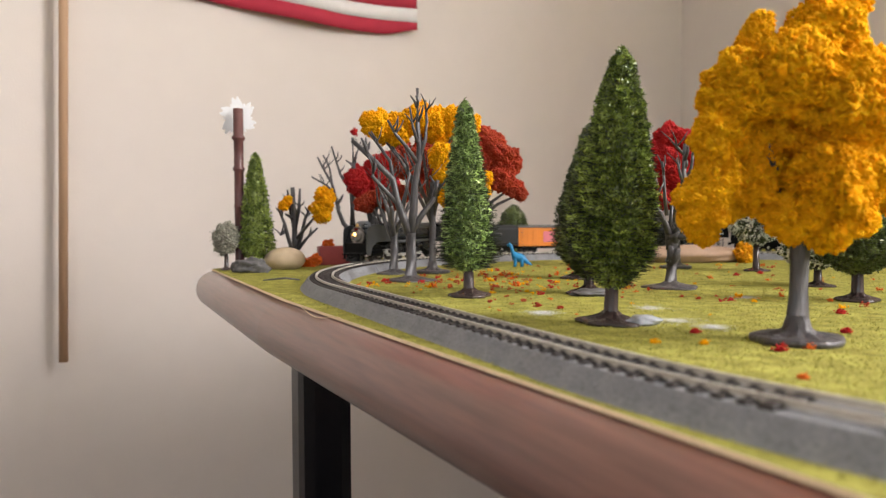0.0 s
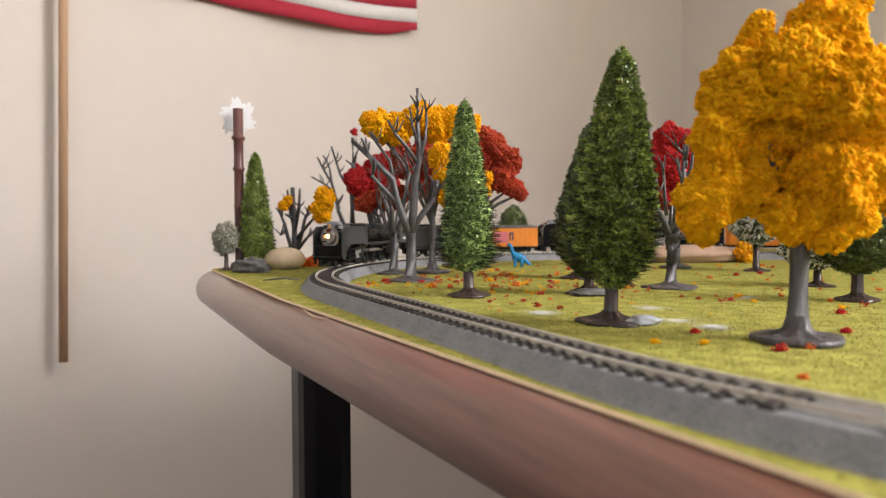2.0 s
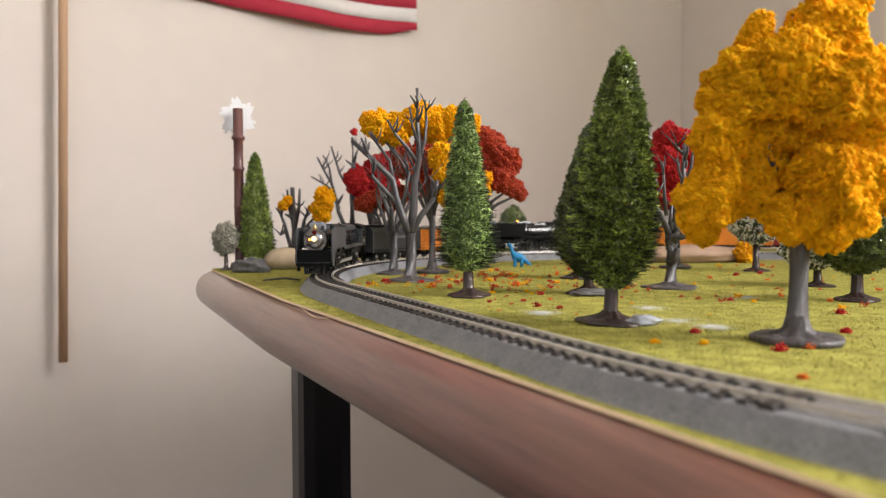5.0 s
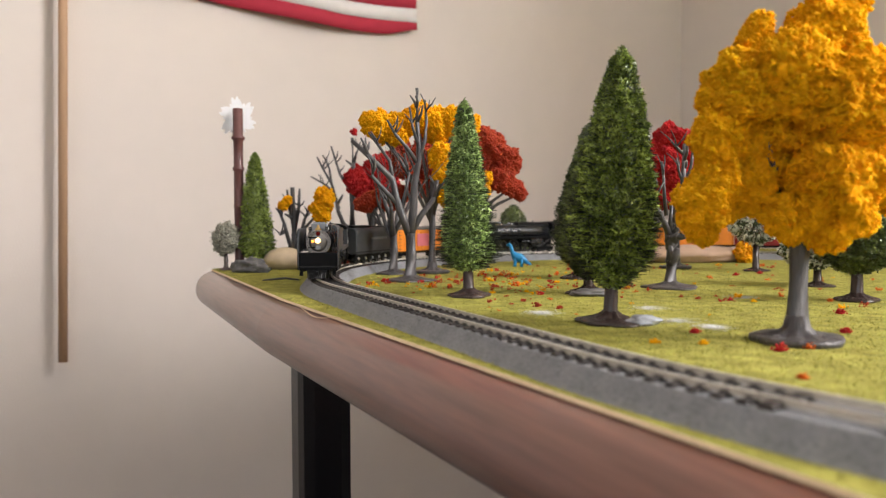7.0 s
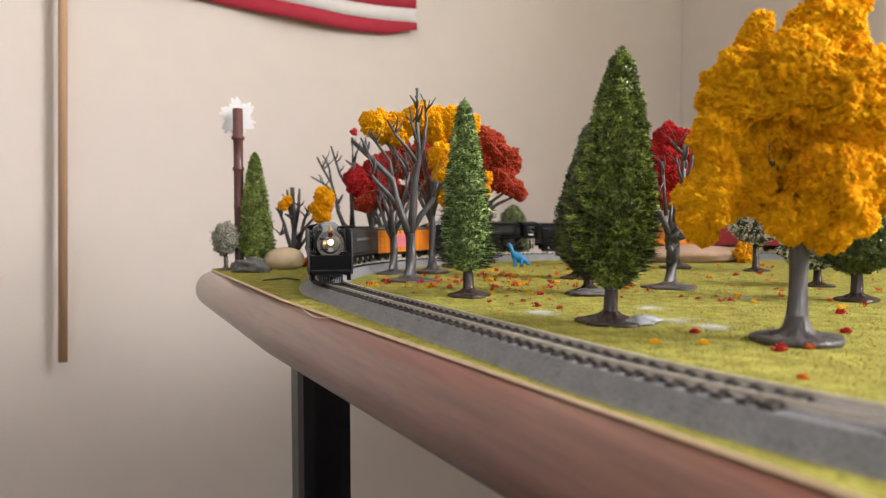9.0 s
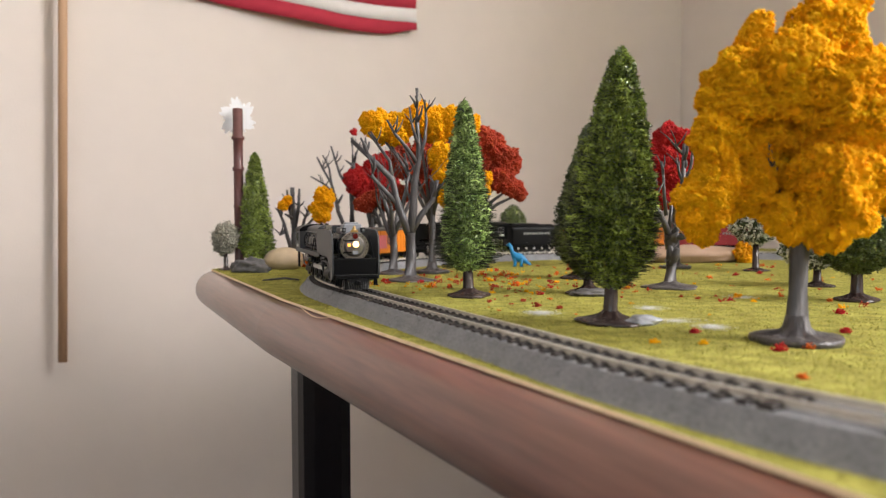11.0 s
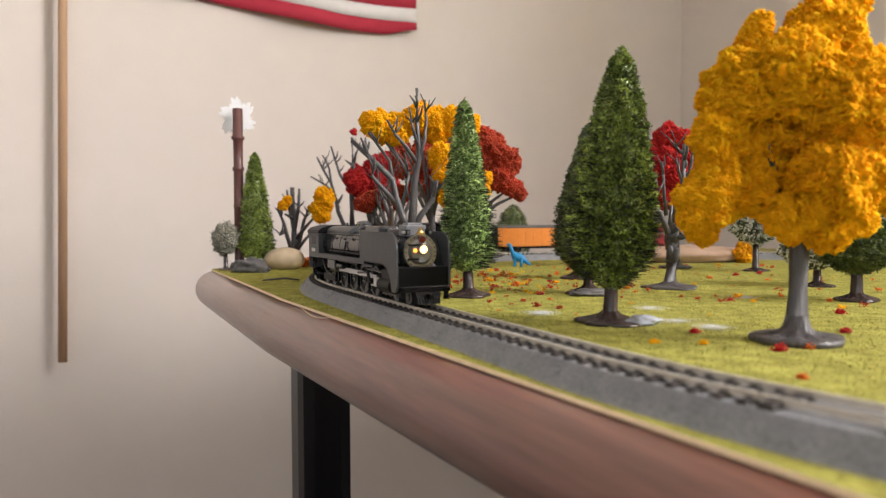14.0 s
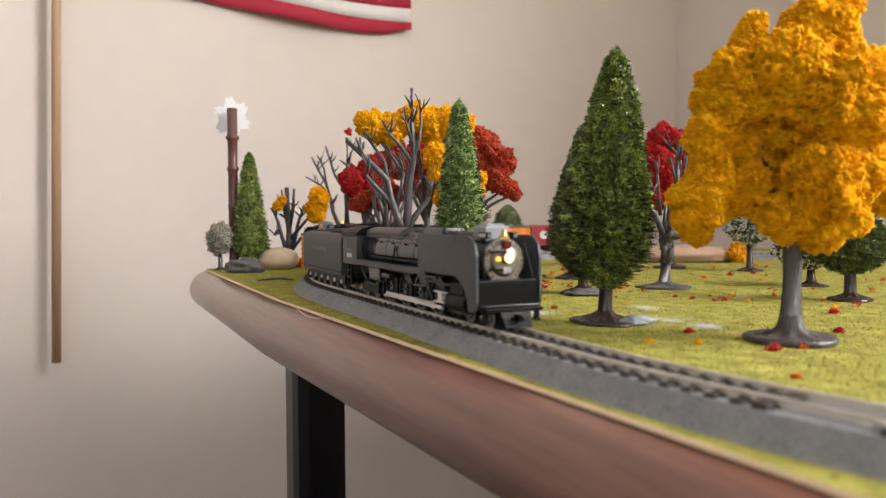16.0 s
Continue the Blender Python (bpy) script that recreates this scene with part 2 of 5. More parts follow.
# ---- the plan: the table's and the track's own directions ----
U = Vector((0.4198, -0.9076, 0))       # along the table's long edge, towards the viewer
N = Vector((0.9076, 0.4198, 0))        # across the table, away from the near edge
FRAME = Matrix((( N.x, U.x, 0, 0), (N.y, U.y, 0, 0), (0, 0, -1, 0), (0, 0, 0, 1)))
CURVE_C = Vector((0.19764, 0.49203, 0))
CURVE_R = 0.27216
TANGENT = Vector((-0.04937, 0.37777, 0))
A0 = math.atan2(TANGENT.y - CURVE_C.y, TANGENT.x - CURVE_C.x)
NEAR_S, NEAR_R = 0.205, 0.36      # where the next bend begins, and its radius
RAIL_Z = TOP + 0.0075


def track_at(s):
    """Place and direction on the track's centre line; s in metres, 0 where the bend runs out into the straight."""
    if s >= NEAR_S:
        p = TANGENT + U * NEAR_S
        c = p + N * NEAR_R
        a = math.atan2(-N.y, -N.x) + (s - NEAR_S) / NEAR_R
        return c + Vector((math.cos(a), math.sin(a), 0)) * NEAR_R, Vector((-math.sin(a), math.cos(a), 0))
    if s >= 0:
        return TANGENT + U * s, U.copy()
    half = math.pi * CURVE_R
    if s < -half:
        far = CURVE_C * 2 - TANGENT
        return far + U * (-s - half), -U
    a = A0 + s / CURVE_R
    return CURVE_C + Vector((math.cos(a), math.sin(a), 0)) * CURVE_R, Vector((-math.sin(a), math.cos(a), 0))


def plan(across, along, z=0.0):
    """A point from its distance across the table (from the eye's foot) and along it."""
    p = N * across + U * along
    return Vector((p.x, p.y, z))


# ---- room ----
def slab(name, x0, x1, y0, y1, z0, z1, material, label="", category=""):
    return tagged(part(name, box(bmesh.new(), x0, x1, y0, y1, z0, z1), material), label, category, kind="structure")


ROOM = pose(0, 0, 0, 0, 0, 24.82)      # the walls stand parallel to the table
EAST, NORTH, SOUTH, WEST = 0.96, 1.054, -3.0, -2.8
for ob in (slab("floor", WEST - 0.1, EAST + 0.1, SOUTH - 0.1, NORTH + 0.1, -0.1, 0.0, M_FLOOR, "brown wooden floor boards under the table", "floor"),
           slab("ceiling", WEST - 0.1, EAST + 0.1, SOUTH - 0.1, NORTH + 0.1, 2.45, 2.55, M_CEIL, "plain white painted ceiling", "ceiling"),
           slab("wall_north", WEST, EAST, NORTH, NORTH + 0.1, 0, 2.45, M_WALL, "smooth beige painted wall behind the flag", "wall"),
           slab("wall_west", WEST - 0.1, WEST, SOUTH, NORTH, 0, 2.45, M_WALL, "plain beige painted side wall", "wall")):
    ob.matrix_world = ROOM


def wall_with_opening(name, m, length, w0, w1, z0, z1, thick):
    """A wall along its own x with one opening from w0 to w1."""
    bm = bmesh.new()
    box(bm, 0, w0, 0, thick, 0, 2.45)
    box(bm, w1, length, 0, thick, 0, 2.45)
    box(bm, w0, w1, 0, thick, 0, z0)
    box(bm, w0, w1, 0, thick, z1, 2.45)
    ob = tagged(part(name, bm, M_WALL), "beige painted wall with a rectangular opening", "wall", kind="structure")
    ob.matrix_world = m
    return ob


wall_with_opening("wall_east", ROOM @ pose(EAST, NORTH, 0, 0, 0, -90), NORTH - SOUTH, 1.20, 2.23, 1.03, 1.97, 0.22)
# unseen wall, its opening added to hold the fill lamp
wall_with_opening("wall_south", ROOM @ pose(EAST, SOUTH, 0, 0, 0, 180), EAST - WEST, 1.90, 3.02, 1.40, 2.30, 0.1)


# ---- table ----
EDGE = 0.0915          # the mat's near edge, across the table
FAR = 0.80
NOSE = 0.0145
MAT_T = 0.0009


def outline(grow):
    """The table's plan, its far end cut slantwise at the corner, edges moved out by grow."""
    raw = [plan(EDGE + 0.065 - grow, 1.10), plan(EDGE - 0.0042 - grow, -0.38), plan(EDGE - 0.0045 - grow, -0.642 - grow * 0.5)]
    raw += [plan(EDGE + 0.15, -0.745 - grow), plan(FAR + grow, -0.745 - grow), plan(FAR + grow, 1.10)]
    return raw


def round_corners(pts, r, n=7):
    out = []
    for i, p in enumerate(pts):
        a, b = pts[i - 1], pts[(i + 1) % len(pts)]
        u, v = (a - p).normalized(), (b - p).normalized()
        half = u.angle(v) / 2
        t = r / math.tan(half)
        c = p + (u + v).normalized() * (r / math.sin(half))
        s0, s1 = p + u * t - c, p + v * t - c
        for k in range(n + 1):
            w = s0.lerp(s1, k / n)
            out.append(c + w.normalized() * r)
    return out


def table():
    t = thing("table", "reddish brown wooden table with a thick rounded edge and black legs", "table", pose(0, 0, 0))
    base = round_corners(outline(0.0), 0.03)
    n = len(base)
    cx = sum((p for p in base), Vector()) / n
    rings = []
    steps = 12
    normals = []
    for i in range(n):
        d = base[(i + 1) % n] - base[i - 1]
        w = Vector((d.y, -d.x, 0)).normalized()
        normals.append(w if w.dot(base[i] - cx) > 0 else -w)
    bm = bmesh.new()
    zt = TOP - MAT_T - 0.0003
    for k in range(steps + 1):
        a = math.pi * (k / steps) - math.pi / 2
        rings.append([bm.verts.new(base[i] + normals[i] * (NOSE * math.cos(a)) + Vector((0, 0, zt - NOSE - NOSE * math.sin(a)))) for i in range(n)])
    for a, b in zip(rings, rings[1:]):
        for i in range(n):
            bm.faces.new((a[i], a[(i + 1) % n], b[(i + 1) % n], b[i]))
    bm.faces.new(rings[0])
    bm.faces.new(rings[-1][::-1])
    bmesh.ops.recalc_face_normals(bm, faces=bm.faces)
    bmesh.ops.transform(bm, matrix=ROOM.inverted(), verts=bm.verts)
    top = part("tabletop", bm, M_WOOD, t, "reddish brown wooden top with a bullnose edge", smooth=True)
    top.matrix_basis = ROOM
    for across, along in ((0.146, -0.527), (0.70, -0.60), (0.195, 0.95), (0.70, 0.95)):
        bm = box(bmesh.new(), -0.0190, 0.0190, -0.0190, 0.0190, 0.0, zt - 2 * NOSE, 0.0095)
        leg = part("leg", bm, M_LEG, t, "square black gloss table leg")
        leg.matrix_basis = Matrix.Translation(plan(across, along)) @ ROOM
    return t


table()


def grass_mat():
    """A thin card mat with a flocked top; its cut edge is cream, and one strip of it curls off the table's edge."""
    base = round_corners(outline(0.0011), 0.02)
    n = len(base)
    rng = random.Random(4)
    base = [p + N * rng.uniform(-0.0006, 0.0006) for p in base]
    bm = bmesh.new()
    wide = round_corners(outline(0.0017), 0.02)
    lo = [bm.verts.new(p + Vector((0, 0, TOP - MAT_T))) for p in wide]
    hi = [bm.verts.new(p + Vector((0, 0, TOP))) for p in base]
    for i in range(n):
        bm.faces.new((lo[i], lo[(i + 1) % n], hi[(i + 1) % n], hi[i]))
    bm.faces.new(lo[::-1])
    bm.faces.new(hi)
    bmesh.ops.recalc_face_normals(bm, faces=bm.faces)
    me_ob = part("grass_mat", bm, M_CREAM)
    me_ob.data.materials.append(M_GRASS)
    for p in me_ob.data.polygons:
        p.material_index = 1 if p.normal.z > 0.9 else 0
    return tagged(me_ob, "yellow-green flocked grass mat with a cream edge, covering the table", "grass mat", kind="structure")


def peeling_strip():
    """A sliver of the mat's card torn loose, curling out over the table's edge."""
    verts, faces = [], []
    n = 16
    for i in range(n + 1):
        f = i / n
        along = -0.350 + 0.056 * f
        out = 0.0036 * math.sin(math.pi * f) ** 1.2
        lift = 0.0003 + 0.0010 * math.sin(math.pi * f * 1.5) ** 2
        across = EDGE - 0.0042 + max(0, along + 0.38) * 0.045
        for w, h in ((0.0, 0.0), (0.0004, 0.0), (0.0004, 0.0003), (0.0, 0.0003)):
            verts.append(plan(across - 0.0016 - out + w, along, TOP - MAT_T + lift - out * 0.35 + h)[:])
    for i in range(n):
        for k in range(4):
            faces.append((i * 4 + k, i * 4 + (k + 1) % 4, i * 4 + 4 + (k + 1) % 4, i * 4 + 4 + k))
    faces += [(0, 1, 2, 3), (n * 4 + 3, n * 4 + 2, n * 4 + 1, n * 4)]
    return tagged(mesh_ob("card_strip", verts, faces, M_CREAM), "thin cream card strip peeling off the mat's edge", "card strip")


peeling_strip()

ground = grass_mat()


# ---- track ----
def sweep(name, profile, s0, s1, step, material, parent, z=0.0, smooth=False):
    """A strip with the given profile (offset to the outside of the bend, height) along the track."""
    verts, faces = [], []
    count = max(2, int(round((s1 - s0) / step)) + 1)
    k = len(profile)
    for i in range(count):
        p, d = track_at(s0 + (s1 - s0) * i / (count - 1))
        side = Vector((d.y, -d.x, 0))
        for o, h in profile:
            verts.append((p + side * o + Vector((0, 0, z + h)))[:])
    for i in range(count - 1):
        for j in range(k):
            faces.append((i * k + j, i * k + (j + 1) % k, (i + 1) * k + (j + 1) % k, (i + 1) * k + j))
    faces.append(tuple(range(k))[::-1])
    faces.append(tuple((count - 1) * k + j for j in range(k)))
    return mesh_ob(name, verts, faces, material, parent, smooth=smooth)


BED_H = 0.0056
S_END, S_FAR = 0.60, -1.25


def railway():
    t = thing("railway_track", "grey ballasted model railway track with dark ties, bending round the trees", "railway track", pose(0, 0, 0))
    # roadbed in moulded sections with fine joints between them
    cuts = [S_FAR] + [0.012 - CURVE_R * radians(15) * k for k in range(12, -1, -1)] + [0.36, 0.48, S_END]
    prof = [(-0.0142, 0.0), (-0.0134, 0.0007), (-0.0094, BED_H), (0.0094, BED_H), (0.0134, 0.0007), (0.0142, 0.0)]
    for a, b in zip(cuts, cuts[1:]):
        sweep("roadbed_section", prof, a + 0.0002, b - 0.0002, 0.006, M_BALLAST, t, TOP)
    tie_me = bpy.data.meshes.new("tie")
    bm = box(bmesh.new(), -0.0013, 0.0013, -0.0087, 0.0087, -0.0005, 0.0008, 0.0002)
    bm.to_mesh(tie_me)
    bm.free()
    tie_me.materials.append(M_TIE)
    s = 0.2480 - 0.0056 * 265
    ties = []
    while s < S_END - 0.01:
        if s > S_FAR + 0.005:
            ties.append(s)
        s += 0.0056
    ties = [s for s in ties if not 0.262 < s < 0.30]
    near = [s for s in ties if -0.5 < s < 0.30]
    rest = [s for s in ties if s not in near]
    for s in near:
        p, d = track_at(s)
        ob = new("tie", tie_me)
        ob.parent = t
        ob.matrix_basis = Matrix.Translation(p + Vector((0, 0, TOP + BED_H))) @ pose(0, 0, 0, 0, 0, math.degrees(math.atan2(d.y, d.x)))
    # where two lengths of track meet, the ties are wider and the rest is filled with ballast
    for s in (0.2640, 0.2862):
        p, d = track_at(s)
        ob = part("joint_tie", box(bmesh.new(), -0.0017, 0.0017, -0.0088, 0.0088, -0.0005, 0.0011, 0.0003), M_TIE, t, "wide dark tie at a track joint")
        ob.matrix_basis = Matrix.Translation(p + Vector((0, 0, TOP + BED_H))) @ pose(0, 0, 0, 0, 0, math.degrees(math.atan2(d.y, d.x)))
    p, d = track_at(0.2838)
    side = Vector((d.y, -d.x, 0))
    ob = part("rail_joiner", box(bmesh.new(), -0.0012, 0.0012, -0.0007, 0.0007, 0, 0.0011, 0.0002), M_STEEL, t, "bright steel rail joiner")
    ob.matrix_basis = Matrix.Translation(p + side * 0.0058 + Vector((0, 0, TOP + BED_H + 0.0005))) @ pose(0, 0, 0, 0, 0, math.degrees(math.atan2(d.y, d.x)))
    verts, faces = [], []
    for s in rest:
        p, d = track_at(s)
        side = Vector((d.y, -d.x, 0))
        i = len(verts)
        for h in (-0.0005, 0.0007):
            for a, b in ((-1, -1), (1, -1), (1, 1), (-1, 1)):
                verts.append((p + d * (0.0011 * a) + side * (0.0082 * b) + Vector((0, 0, TOP + BED_H + h)))[:])
        faces += [(i, i + 3, i + 2, i + 1), (i + 4, i + 5, i + 6, i + 7)] + [(i + k, i + (k + 1) % 4, i + 4 + (k + 1) % 4, i + 4 + k) for k in range(4)]
    tagged(mesh_ob("far_ties", verts, faces, M_TIE, t), kind="stuff")
    for o in (-0.0048, 0.0048):
        rp = [(o - 0.0007, 0), (o - 0.0007, 0.0003), (o - 0.0002, 0.0004), (o - 0.0002, 0.0009), (o - 0.00042, 0.0010), (o - 0.00042, 0.0014), (o + 0.00042, 0.0014), (o + 0.00042, 0.0010), (o + 0.0002, 0.0009), (o + 0.0002, 0.0004), (o + 0.0007, 0.0003), (o + 0.0007, 0)]
        sweep("rail", rp, S_FAR, S_END, 0.006, M_RAIL, t, TOP + BED_H + 0.0005)
    # loose grit and pits on the roadbed's flanks
    rng = np.random.default_rng(17)
    P = []
    for k in range(9000):
        s = rng.uniform(-0.45, 0.42)
        f = rng.uniform(0.0, 1.0)
        p, d = track_at(float(s))
        o = (0.0134 + (0.0094 - 0.0134) * f) * (1 if rng.uniform() < 0.75 else -1)
        q = p + Vector((d.y, -d.x, 0)) * o
        P.append((q.x, q.y, TOP + 0.0007 + (BED_H - 0.0007) * f - 0.00005))
    tagged(scatter("ballast_grit", np.array(P), rng.uniform(0.00008, 0.00026, len(P)), M_GRIT, t, rng, 1, 0.5), kind="stuff")
    # moulded spikes that hold the rails
    v2, f2 = [], []
    for s in near:
        p, d = track_at(s)
        side = Vector((d.y, -d.x, 0))
        for o in (-0.0061, -0.0035, 0.0035, 0.0061):
            i = len(v2)
            for h in (0.0, 0.0007):
                for a, b in ((-1, -1), (1, -1), (1, 1), (-1, 1)):
                    v2.append((p + d * (0.0007 * a) + side * (o + 0.0004 * b) + Vector((0, 0, TOP + BED_H + 0.0005 + h)))[:])
            f2 += [(i + 4, i + 5, i + 6, i + 7)] + [(i + k, i + (k + 1) % 4, i + 4 + (k + 1) % 4, i + 4 + k) for k in range(4)]
    tagged(mesh_ob("spike_rest", v2, f2, M_TIE, t), kind="stuff")
    return t


railway()


# ---- trees ----
def ground_xy(x, y, z=0.0):
    return pose(x * MM, y * MM, TOP + z * MM)


def base_disc(bm, r, h, n=36, lobes=0.12, seed=0, thick=False):
    rng = random.Random(seed)
    prof = [(0.98, -0.0002), (1.0, 0.16 * h), (0.93, 0.30 * h), (0.62, 0.40 * h), (0.36, 0.58 * h), (0.22, h)]
    if thick:
        prof = [(0.97, -0.0002), (1.0, 0.18 * h), (0.985, 0.36 * h), (0.93, 0.43 * h), (0.60, 0.46 * h), (0.40, 0.60 * h), (0.30, 0.95 * h), (0.23, 1.7 * h)]
    ph = rng.uniform(0, 6)
    rings = []
    for f, z in prof:
        rings.append([bm.verts.new((math.cos(k * math.tau / n) * r * f * (1 + lobes * math.sin(5 * k * math.tau / n + ph)), math.sin(k * math.tau / n) * r * f * (1 + lobes * math.sin(4 * k * math.tau / n + ph)), z * (1 + (0.22 * math.sin(9 * k * math.tau / n + ph) if 0.3 < f < 0.9 else 0)))) for k in range(n)])
    for a, b in zip(rings, rings[1:]):
        for k in range(n):
            bm.faces.new((a[k], a[(k + 1) % n], b[(k + 1) % n], b[k]))
    bm.faces.new(rings[-1])
    bm.faces.new(rings[0][::-1])
    return bm


def branching(bm, p, d, length, r, depth, rng, spread, ends, up=0.25):
    """A forked branch; ends collects the tips."""
    pts, rad = [Vector(p)], [r]
    for i in range(3):
        d = (d + Vector((rng.uniform(-1, 1), rng.uniform(-1, 1), rng.uniform(-0.3, 0.6))) * 0.16 + Vector((0, 0, up * 0.25))).normalized()
        pts.append(pts[-1] + d * length / 3)
        rad.append(r * (1 - 0.16 * (i + 1)))
    if depth == 0:
        rad[-1] = r * 0.25
    limb(bm, pts, rad, 7 if r > 0.0015 else 5)
    if depth == 0:
        ends.append(pts[-1])
        return
    for k in range(rng.choice((2, 2, 3))):
        side = Vector((rng.uniform(-1, 1), rng.uniform(-1, 1), rng.uniform(-0.2, 0.5))).normalized()
        nd = (d + side * spread).normalized()
        branching(bm, pts[-1] if k < 2 else pts[-2], nd, length * rng.uniform(0.62, 0.85), rad[-1] * rng.uniform(0.70, 0.92), depth - 1, rng, spread, ends, up)


def bare_tree(at, height, r, seed, label, disc=0.0155, lean=(0, 0), material=None, fork=0.33, spread=0.55, limbs=4, forks=3, rows=()):
    t = thing("bare_tree", label, "tree", at, "bare plastic trees")
    rng = random.Random(seed)
    bm = bmesh.new()
    ends = []
    h0 = height * fork
    pts = [Vector((0, 0, 0)), Vector((0, 0, h0 * 0.12)), Vector((0.0006, 0, h0 * 0.5)), Vector((lean[0] * 0.3, lean[1] * 0.3, h0))]
    limb(bm, pts, [r * 1.7, r * 1.1, r * 0.95, r * 0.9], 12)
    for k in range(limbs):
        a = k * math.tau / limbs + rng.uniform(-0.4, 0.4)
        d = Vector((math.cos(a) * 0.62, math.sin(a) * 0.62, 1.0)).normalized()
        branching(bm, pts[-1] - Vector((0, 0, h0 * rng.uniform(0.0, 0.25))), d, height * rng.uniform(0.24, 0.32), r * rng.uniform(0.62, 0.80), forks, rng, spread, ends)
    for r0, r1, *way in rows:
        n = len(way)
        limb(bm, [Vector(q) * MM for q in way], [(r0 + (r1 - r0) * k / (n - 1)) * MM for k in range(n)], 9)
        for k in range(3):
            q = Vector(way[-2]).lerp(Vector(way[-1]), rng.uniform(0.0, 0.6)) * MM
            e = q + Vector((rng.uniform(-1, 1), rng.uniform(-1, 1), rng.uniform(0.7, 1.6))) * 0.007
            limb(bm, [q, q.lerp(e, 0.5) + Vector((0.0007, 0, 0)), e], [r1 * MM, r1 * MM * 0.8, r1 * MM * 0.4], 6)
    part("trunk", bm, material or M_BARK, t, "grey plastic trunk with bare forked limbs", smooth=True)
    part("base", base_disc(bmesh.new(), disc, 0.0042, seed=seed), material or M_BARK, t, "moulded plastic root plate", smooth=True)
    return t


def foam_crown(t, lobes, material, seed, grain=0.0017, density=1.0, label="", name="crown"):
    """A crown of torn foam: lobes given as (x, y, z, radius), billowed into lumps and creases, with a fuzz of small shreds."""
    rng = np.random.default_rng(seed)
    P, S = [], []
    L = np.array(lobes)
    shift = Vector((seed * 0.37, seed * 0.11, 0))

    def swell(w):
        w = Vector(w) + shift
        big = noise.noise(w * 70)
        lump = abs(noise.noise(w * 135)) * 2 - 0.55
        knob = abs(noise.noise(w * 400)) * 2 - 0.5
        fine = noise.noise(w * 800)
        return 2.6 * big + 2.7 * lump + 1.3 * knob + 0.5 * fine

    for x, y, z, r in lobes:
        n = int(density * 4 * math.pi * r * r / (grain * grain * 1.1))
        v = rng.normal(size=(n, 3))
        v /= np.linalg.norm(v, axis=1)[:, None]
        c = np.array((x, y, z))
        q = c + v * r
        soft = min(1.0, r / 0.009) * MM
        out = np.array([swell(w) for w in q]) * soft
        p = c + v * (r * 0.95 + out + rng.uniform(-1.1, 1.1, n) * grain)[:, None]
        d = np.linalg.norm(p[:, None, :] - L[None, :, :3], axis=2) / L[None, :, 3]
        keep = d.min(1) > 0.70
        P.append(p[keep])
        S.append(rng.uniform(0.7, 1.7, keep.sum()) * grain)
    crown = scatter(name, np.concatenate(P), np.concatenate(S), material, t, rng, 0, 0.45, label)
    core = bmesh.new()
    for x, y, z, r in lobes:
        ball(core, (x, y, z), r * 0.88, sub=5 if r > 0.008 and grain < 0.0006 else 4)
    core.verts.index_update()
    near = []
    for x, y, z, r in lobes:
        each = (12, 42, 162, 642, 2562)[4 if r > 0.008 and grain < 0.0006 else 3]
        near += [(Vector((x, y, z)), min(1.0, r / 0.009) * MM)] * each
    for v in core.verts:
        k = near[v.index]
        v.co += (v.co - k[0]).normalized() * swell(v.co) * k[1]
    part("crown_core", core, material, t, smooth=True)
    return crown


def foam_tree(name, at, lobes, material, seed, height, r, label, disc=0.0145, bark=None, grain=0.00078, limbs=4):
    t = thing(name, label, "tree", at, "autumn foam trees")
    rng = random.Random(seed)
    bm = bmesh.new()
    limb(bm, [Vector((0, 0, 0)), Vector((0, 0, height * 0.06)), Vector((0.0004, 0, height * 0.3)), Vector((0.0002, 0.0004, height * 0.62))], [r * 1.5, r * 1.05, r * 0.9, r * 0.7], 14)
    for lobe in lobes[:limbs * 2]:
        q = Vector(lobe[:3])
        p = Vector((0, 0, height * rng.uniform(0.3, 0.45)))
        limb(bm, [p, p.lerp(q, 0.5) + Vector((0, 0, 0.003)), q], [r * 0.55, r * 0.4, r * 0.2], 7)
    part("trunk", bm, bark or M_BARK, t, "grey-brown plastic trunk", smooth=True)
    part("base", base_disc(bmesh.new(), disc, 0.0052, 48, 0.035, seed, True), bark or M_BARK, t, "thick moulded plastic root plate", smooth=True)
    foam_crown(t, lobes, material, seed, grain)
    return t


BROAD = ((0.0, 0.03, 0.12, 0.22, 0.43, 0.54, 0.75, 0.85, 0.955, 1.0), (0.20, 0.42, 0.83, 1.0, 0.88, 0.79, 0.55, 0.42, 0.25, 0.03))
SLIM = ((0.0, 0.02, 0.09, 0.21, 0.36, 0.51, 0.66, 0.81, 0.955, 1.0), (0.35, 0.66, 1.0, 0.95, 0.86, 0.74, 0.61, 0.44, 0.26, 0.03))


